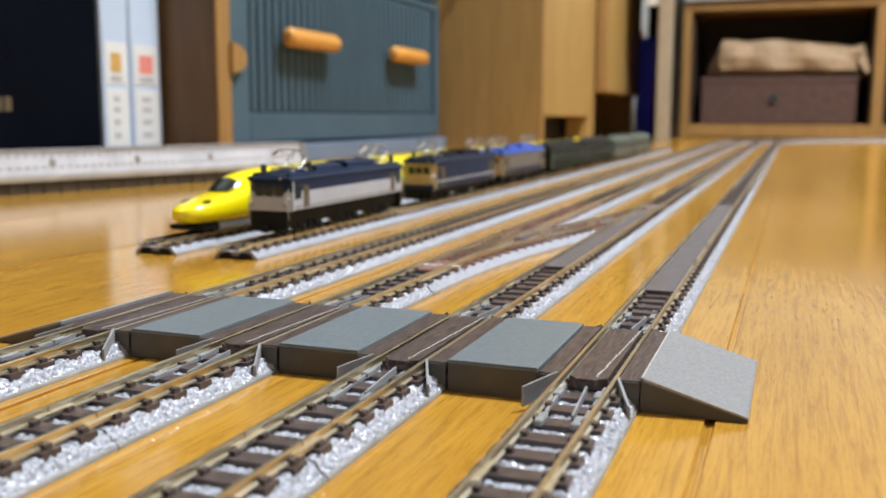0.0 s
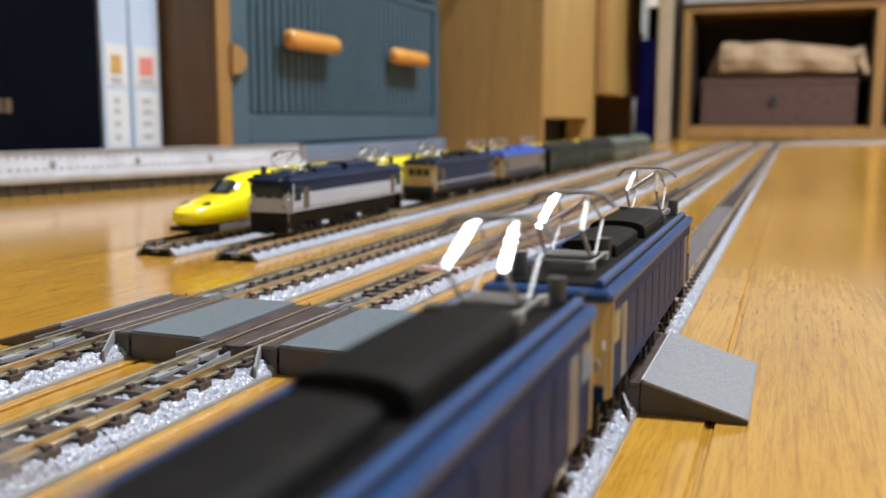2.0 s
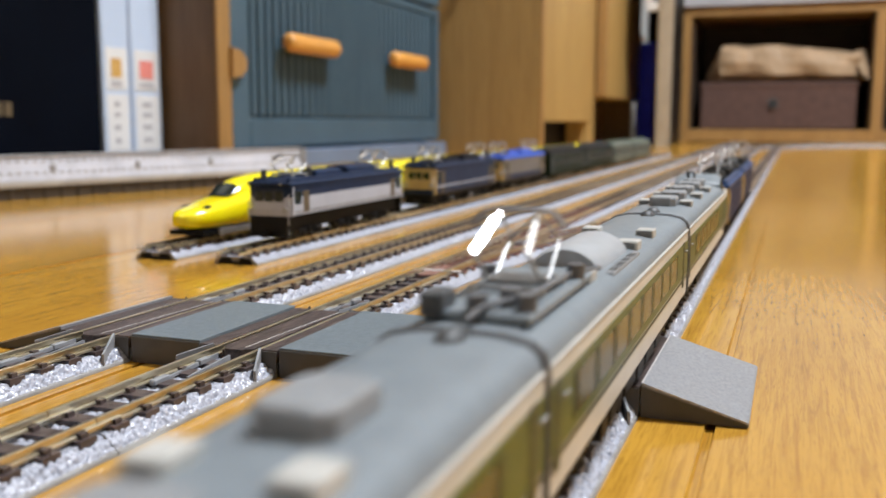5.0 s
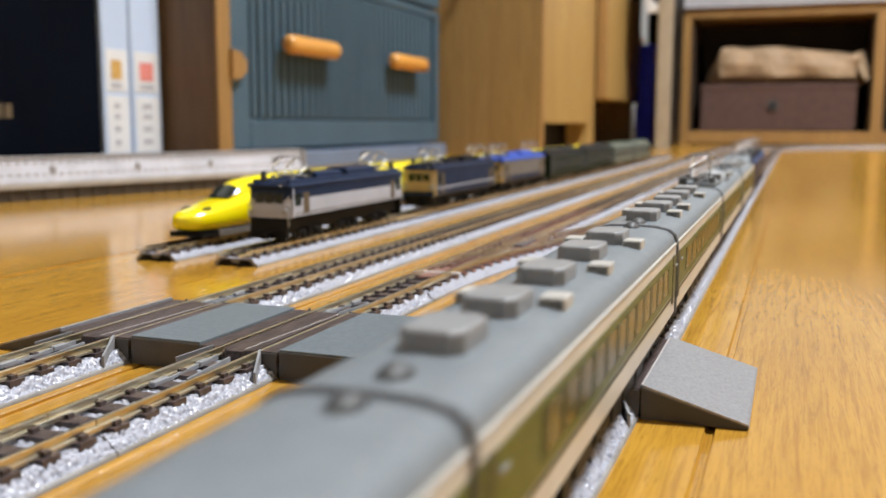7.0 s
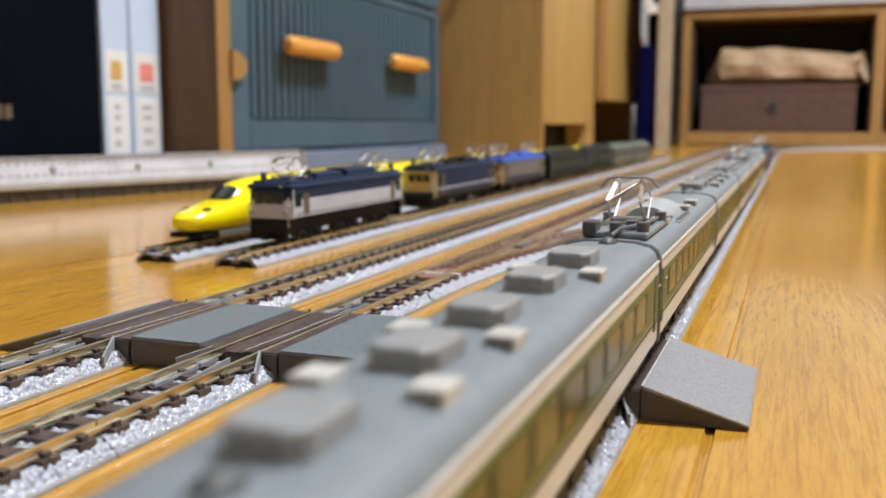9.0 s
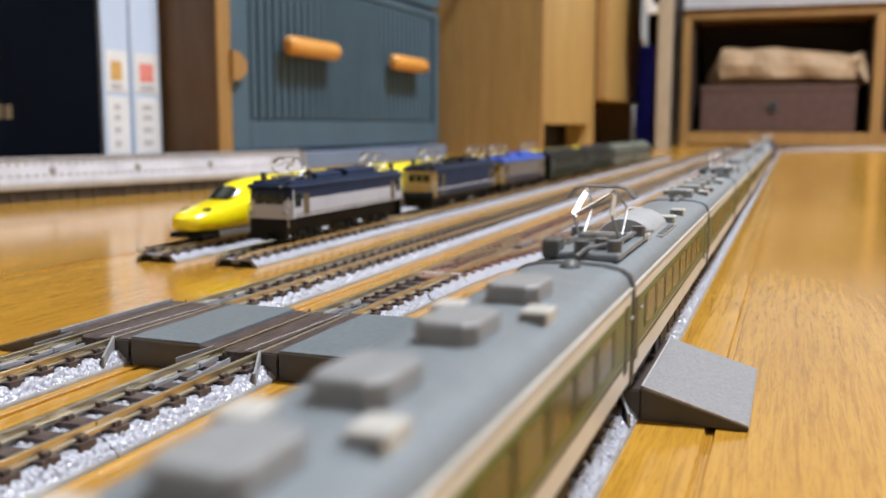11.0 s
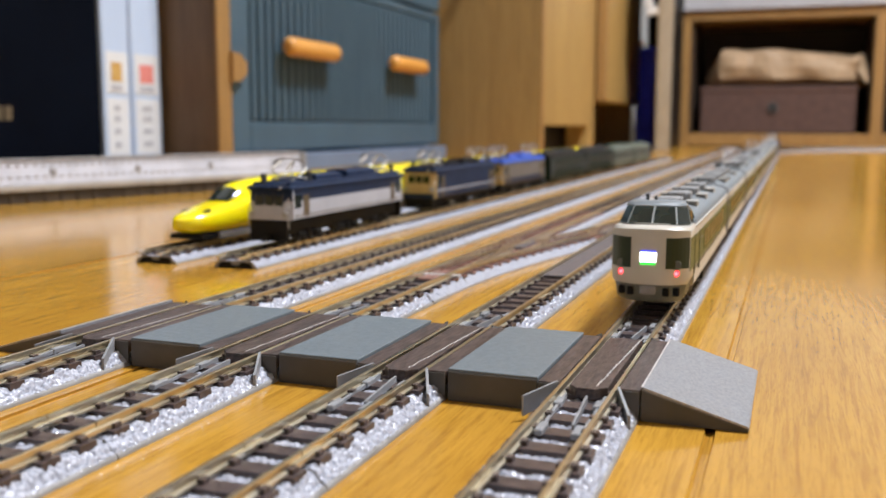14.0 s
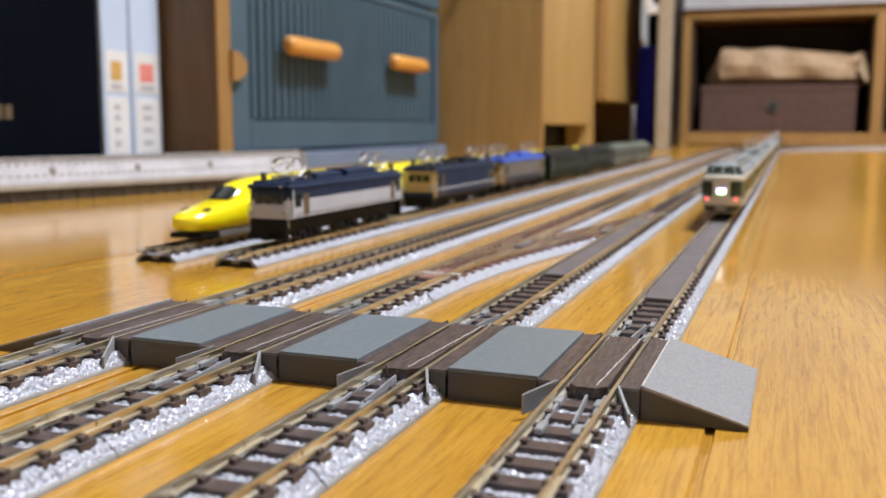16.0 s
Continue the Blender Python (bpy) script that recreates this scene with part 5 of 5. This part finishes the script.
# ---- the pale viaduct girder behind the sidings ----
def viaduct():
    ang = math.degrees(math.atan2(-53.0, 182.6))
    t = thing("viaduct_girder", "pale grey model viaduct wall on a dark ribbed base", "model viaduct", at=(-452, 310, 0))
    t.rotation_euler[2] = radians(ang)
    a, b = -330, 276
    part("wall", prism(B(), [(0, 11.5), (0.6, 12.5), (-1.6, 26.5), (-2.6, 28.2), (-34, 28.2), (-34, 9), (-2, 9)], a, b), M["viaduct"], t)
    part("coping", prism(B(), [(-1.4, 27.2), (-1.2, 29.4), (-2.2, 30.0), (-5.0, 30.0), (-5.0, 28)], a, b), M["coupler"], t, "grey coping")
    part("ledge", cub(B(), -3, 1.4, a, b, 8.2, 11.8, 0.4), M["viaduct_edge"], t, "beige lower ledge")
    part("base", cub(B(), -32, -0.6, a, b, 0, 8.4), M["viaduct_dark"], t, "dark brown base")
    rib = mesh_of(cub(B(), -1.0, 1.0, -1.2, 1.2, 0, 8.0, 0.2), M["viaduct_dark"])
    stud = mesh_of(cub(B(), -0.4, 0.4, -1.1, 1.1, -0.7, 0.7, 0.15), M["coupler"])
    knob = mesh_of(cub(B(), -0.7, 0.7, -2.2, 2.2, -2.6, 2.6, 0.4), M["coupler"])
    n = int((b - a) / 6.2)
    for i in range(n):
        y = a + 3 + i * 6.2
        again("stud", stud, t, (-1.25, y, 25.4))
        again("stud", stud, t, (-0.1, y, 17.6))
        if i % 2 == 0:
            again("rib", rib, t, (-0.6, y, 0))
        if i % 11 == 4:
            again("bracket", knob, t, (-0.6, y, 20.4))
    part("end_frame", cub(B(), -33, 1.0, b, b + 6, 0, 29, 0.8), M["roof_box"], t)


viaduct()

# ---- furniture along the west side ----
X0 = -520.0


def side_bookcase():
    t = thing("bookcase", "brown wooden bookcase holding binders, standing on the floor", "bookcase")
    part("side_panel", cub(B(), -850, X0, 663, 688, 0, 900, 0.8), M["walnut"], t)
    part("edge_strip", cub(B(), X0 + 0.2, X0 + 3, 663, 688, 0, 900, 0.8), M["shelf_edge"], t, "pale wooden edge strip")
    part("side_panel", cub(B(), -850, X0, 60, 85, 0, 900, 0.8), M["walnut"], t)
    part("shelf", cub(B(), -845, X0 - 4, 85, 663, 2, 20, 0.6), M["walnut"], t)
    part("shelf", cub(B(), -845, X0 - 4, 85, 663, 420, 438, 0.6), M["walnut"], t)
    part("back_panel", cub(B(), -856, -846, 60, 688, 0, 900), M["walnut"], t)
    part("wooden_tab", prism(B(), [(684, 97), (700, 99), (711, 107), (711, 118), (700, 126), (684, 128)], X0 + 3.2, X0 + 7.5, "x"), M["shelf_edge"], t)


side_bookcase()


def binder(y0, y1, m, label, accent=None):
    t = thing("binder", label, "binder", "binders in the bookcase")
    x = X0 - 60
    part("spine", cub(B(), x - 8, x, y0 + 0.8, y1 - 0.8, 20.5, 330, 2.0, 2), M[m], t)
    for y in (y0 + 1.0, y1 - 3.6):
        part("cover", cub(B(), x - 235, x - 6, y, y + 2.6, 20.5, 330), M[m], t)
    part("pages", cub(B(), x - 225, x - 12, y0 + 4, y1 - 4, 23, 318), M["label"], t)
    if accent:
        part("label", cub(B(), x - 0.2, x + 0.5, y0 + 5, y1 - 5, 82, 122, 0.3), M["label"], t, "white printed label")
        part("picture", cub(B(), x + 0.3, x + 0.9, y0 + 12, y1 - 14, 94, 112), M[accent], t)
        part("print_bar", cub(B(), x + 0.3, x + 0.9, y0 + 12, y1 - 14, 85, 91), M["ink"], t)
        part("label", cub(B(), x - 0.2, x + 0.5, y0 + 5, y1 - 5, 24, 78, 0.3), M["label"], t, "white printed label")
        for z in (31, 44, 56, 66):
            part("print_bar", cub(B(), x + 0.3, x + 0.9, y0 + 15, y1 - 18, z, z + 5), M["ink"], t)
    else:
        for y in (y1 - 150, y1 - 138, y1 - 127, y1 - 117):
            part("print_bar", cub(B(), x + 0.1, x + 0.6, y, y + 7.5, 56, 68), M["gold"], t)


binder(566, 607, "binder", "pale blue binder with white printed labels on its spine", "ochre")
binder(608, 655, "binder", "pale blue binder with white printed labels on its spine", "coral")
binder(420, 563, "black_file", "wide black file box with dull gold print")
binder(290, 417, "black_file", "wide black file box with dull gold print")


def chest():
    t = thing("chest_of_drawers", "slate blue chest of drawers with wooden handles", "chest of drawers")
    y0, y1 = 690.0, 1309.0
    part("body", cub(B(), -850, X0 - 22, y0, y1, 20, 760, 2), M["slate"], t)
    part("plinth", cub(B(), -845, X0 + 14, y0 + 4, y1 - 4, 0, 20, 1), M["slate_lo"], t, "paler blue plinth")
    rib_me = mesh_of(cub(B(), -1.0, 8.4, -5.0, 5.0, 0, 162, 2.4, 2), M["slate"])
    for z0, z1 in ((24, 232), (237, 445), (450, 658)):
        d = part("drawer_front", cub(B(), X0 - 22, X0 - 8, y0 + 2, y1 - 2, z0, z1, 1), M["slate"], t)
        part("stile", cub(B(), X0 - 8, X0, y0 + 2, y0 + 38, z0, z1, 1.5), M["slate"], d)
        part("stile", cub(B(), X0 - 8, X0, y1 - 20, y1 - 2, z0, z1, 1.5), M["slate"], d)
        part("rail", cub(B(), X0 - 8, X0, y0 + 38.2, y1 - 20.2, z0, z0 + 32, 1.5), M["slate"], d)
        part("rail", cub(B(), X0 - 8, X0, y0 + 38.2, y1 - 20.2, z1 - 11, z1, 1.5), M["slate"], d)
        n = int((y1 - y0 - 62) / 16.5)
        for i in range(n):
            again("bead", rib_me, d, (X0 - 7.6, y0 + 47 + i * 16.5, z0 + 33))
        for ya, yb_ in ((783, 906), (1082, 1205)):
            zc = z0 + 117
            bm = B()
            rings = []
            for y, k in ((ya, 0.5), (ya + 1.5, 0.78), (ya + 5, 0.95), (ya + 9, 1.0), (yb_ - 9, 1.0), (yb_ - 5, 0.95), (yb_ - 1.5, 0.78), (yb_, 0.5)):
                rings.append([(X0 + 15 + 9.5 * k * math.cos(a), y, zc + 11.0 * k * math.sin(a)) for a in [2 * math.pi * i / 18 for i in range(18)]])
            h = part("handle", loft(bm, rings), M["beech"], d, "orange wooden bar handle", True)
            for y in (ya + 30, yb_ - 30):
                part("stem", rod(B(), (X0 - 1, y, zc), (X0 + 12, y, zc), 7, 12), M["beech"], h)
    part("top", cub(B(), -856, X0 + 6, y0 - 2, y1 + 2, 760, 782, 2), M["slate"], t)


chest()


def wood_cabinet():
    t = thing("wooden_cabinet", "light oak veneer cabinet standing beside the chest", "cabinet")
    # side panels use the darkened oak, so their shade is in the colour
    part("side_panel", cub(B(), -850, -352.5, 1321, 1341, 0, 900, 1), M["oak_shaded"], t)
    part("front_panel", cub(B(), -370, -350, 1342, 1742, 54, 900, 1), M["oak"], t)
    part("front_edge", cub(B(), -352, -349.5, 1320.5, 1341, 0, 900, 0.5), M["shelf_edge"], t)
    # black sheet standing in for the shade in the gap below the front
    part("toe_recess", cub(B(), -420, -400, 1342, 1742, 0, 54), M["black"], t, "black board for the shade under the cabinet")
    part("foot", cub(B(), -395, -350, 1690, 1742, 0, 54, 1), M["oak"], t)
    part("side_panel", cub(B(), -850, -352, 1742, 1762, 0, 900, 1), M["oak_shaded"], t)
    part("top", cub(B(), -850, -348, 1321, 1762, 900, 920, 1), M["oak"], t)
    hk = part("hook", rod(B(), (-470, 1321.2, 300), (-470, 1307, 300), 7, 12), M["metal"], t, "small metal hook")
    part("hook_bow", path_rods(B(), [(-470, 1309, 300), (-470, 1300, 294), (-470, 1302, 286), (-470, 1310, 286)], 2.4), M["metal"], hk)
    part("tag", cub(B(), -462, -444, 1318, 1321.2, 292, 308, 0.5), M["fin"], hk)
    u = thing("upper_cabinet", "light oak cabinet with an open space beneath", "cabinet")
    part("front_panel", cub(B(), -348, -330, 1764, 2206, 104, 900, 1.2), M["oak"], u)
    part("near_edge", cub(B(), -349, -329, 1758, 1763.5, 104, 900, 1.2), M["shelf_edge"], u)
    # underside and end panel: oak with shade painted in
    part("bottom", cub(B(), -840, -348.5, 1764, 2206, 104, 120), M["oak_shaded"], u)
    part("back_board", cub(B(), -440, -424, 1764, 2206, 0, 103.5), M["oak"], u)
    part("end_panel", cub(B(), -840, -349, 2207, 2225, 0, 900, 1), M["oak_shaded"], u)


wood_cabinet()


def post_and_cloth():
    t = thing("tall_shelf", "beige post on the floor with black boards that darken the gap", "shelf", at=(-238, 1950, 0))
    part("upright", cub(B(), -15, 15, -13, 13, 4, 900, 2), M["post"], t, "beige metal front post")
    part("foot", cub(B(), -16, 16, -16, 16, 0, 4.5, 1), M["post"], t)
    # two made-up black boards that keep the gaps beside the post dark
    part("side_board", cub(B(), -19, -16.5, 14, 488, 0, 900, 0.5), M["black"], t, "thin black board added to darken the gap")
    part("back_board", cub(B(), -110, -22, 490, 504, 0, 900, 1), M["black"], t, "black board added to cover the lit wall")
    part("bracket", cub(B(), -42, -13, -8, 8, 292, 312, 2), M["label"], t, "white bracket")
    part("clip", cub(B(), -46, -30, -10, 10, 312, 420, 2), M["label"], t)
    c = thing("blue_file_case", "deep blue upright file case beside the post", "file case", at=(-314, 2240, 0))
    part("case", cub(B(), -22, 20, -40, 180, 0, 245, 3, 2), M["deep_blue"], c)
    part("flap", cub(B(), -22.5, 20.5, -44, -40, 40, 240, 2), M["deep_blue"], c)
    part("red_tab", cub(B(), -20, -8, -43, -38, 246, 262, 1), M["coral"], c)


post_and_cloth()


def far_bookcase():
    t = thing("low_bookcase", "oak-coloured open bookcase with a grey board on top", "bookcase")
    y0, y1 = 2480.0, 2790.0
    for a, b in ((-263, -238), (214, 240), (690, 716)):
        part("side_panel", cub(B(), a, b, y0, y1, 0, 333, 1), M["shelf_edge"], t)
    for a, b in ((-237.8, 213.8), (240.2, 689.8)):
        part("bottom_board", cub(B(), a, b, y0 + 2, y1, 3, 35, 1), M["shelf_edge"], t)
        # dark back and added side sheets paint the shade inside the compartment
        part("back_panel", cub(B(), a, b, y1 - 8, y1, 35, 333), M["inside_shade"], t)
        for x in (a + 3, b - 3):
            part("lining", cub(B(), x - 2.8, x + 2.8, y0 + 22, y1 - 9, 35.5, 331), M["inside_shade"], t)
    part("top_rail", cub(B(), -263, 716, y0, y1, 333.3, 357, 1), M["shelf_edge"], t)
    part("top_board", cub(B(), -300, 760, y0 - 12, y1, 357.3, 384, 2), M["board_top"], t, "grey board")


far_bookcase()


def fabric_box():
    t = thing("storage_box", "brown fabric storage box on the bookcase shelf", "storage box", at=(-15, 2640, 35.4))
    part("body", cub(B(), -194, 194, -145, 120, 0, 120, 5, 2), M["fabric"], t)
    part("lid_seam", cub(B(), -196, 196, -147, 122, 108, 124, 4, 2), M["fabric"], t)
    part("grommet", rod(B(), (-8, -152, 68), (-8, -143, 68), 13, 20), M["rubber"], t, "dark metal grommet")
    part("grommet_hole", rod(B(), (-8, -153, 68), (-8, -150, 68), 7, 16), M["black"], t)


fabric_box()


def paper_bag():
    t = thing("paper_bag", "crumpled kraft paper bag lying on the box", "paper bag", at=(4, 2620, 159.6))
    bm = B()
    rings = []
    for i in range(25):
        u = i / 24
        x = -200 + 404 * u
        h = 104 * min(1, 0.25 + u * 10) * (1 - 0.35 * u ** 3) * min(1, (1 - u) * 9 + 0.3)
        dy = 118 * min(1, 0.5 + u * 6) * min(1, (1 - u) * 6 + 0.5)
        ring = []
        for k in range(16):
            a = 2 * math.pi * k / 16
            n = noise.noise((u * 7, math.cos(a) * 1.7, math.sin(a) * 1.7)) * 0.16
            c, s_ = math.cos(a), math.sin(a)
            ring.append((x + 6 * n * 10, dy * math.copysign(abs(c) ** 0.6, c) * (1 + n), max(0, h / 2 + h / 2 * math.copysign(abs(s_) ** 0.6, s_) * (1 + n))))
        rings.append(ring)
    part("bag_body", loft(bm, rings), M["kraft"], t)
    part("folded_end", plate(B(), [(196, -118, 6), (210, -100, 20), (188, -60, 86), (150, -104, 70)], 1.5), M["kraft"], t)


paper_bag()


# ---- movement ----
def motions():
    speed = 126.0
    start = -48 - 13 * speed
    # seconds and millimetres by which the train runs ahead of an even pace
    drift = [(0, -6), (1.5, -7), (2.5, -8), (3.2, -6), (4, -5), (6.5, 0), (7.2, 3.5), (9, 4.5), (12, 1), (13, -2), (14, -3), (15, -4), (16, -3)]

    def run(ob, back, length):
        rows = []
        for i in range(0, 33):
            t = i * 0.5
            y = start + back + speed * t + float(np.interp(t, [q[0] for q in drift], [q[1] for q in drift]))
            mid = y + length / 2
            if mid > 1850:
                a = (mid - 1850) / 430
                q = 430 - 430 * math.cos(a), 1850 + 430 * math.sin(a)
                m = pose(q[0] * S, q[1] * S, 0, 0, 0, -math.degrees(a)) @ pose(0, -length / 2 * S, 0)
            else:
                m = pose(0.3 * S, y * S, 0)
            rows.append((t, m))
        walk(ob, rows)
    for i in range(1, 10):
        run(cars[i], CAR_L * (i - 1), CAR_L)
    run(loco_b, CAR_L * 9 + 9.5, 123)
    run(loco_a, CAR_L * 9 + 132.5, 123)


motions()
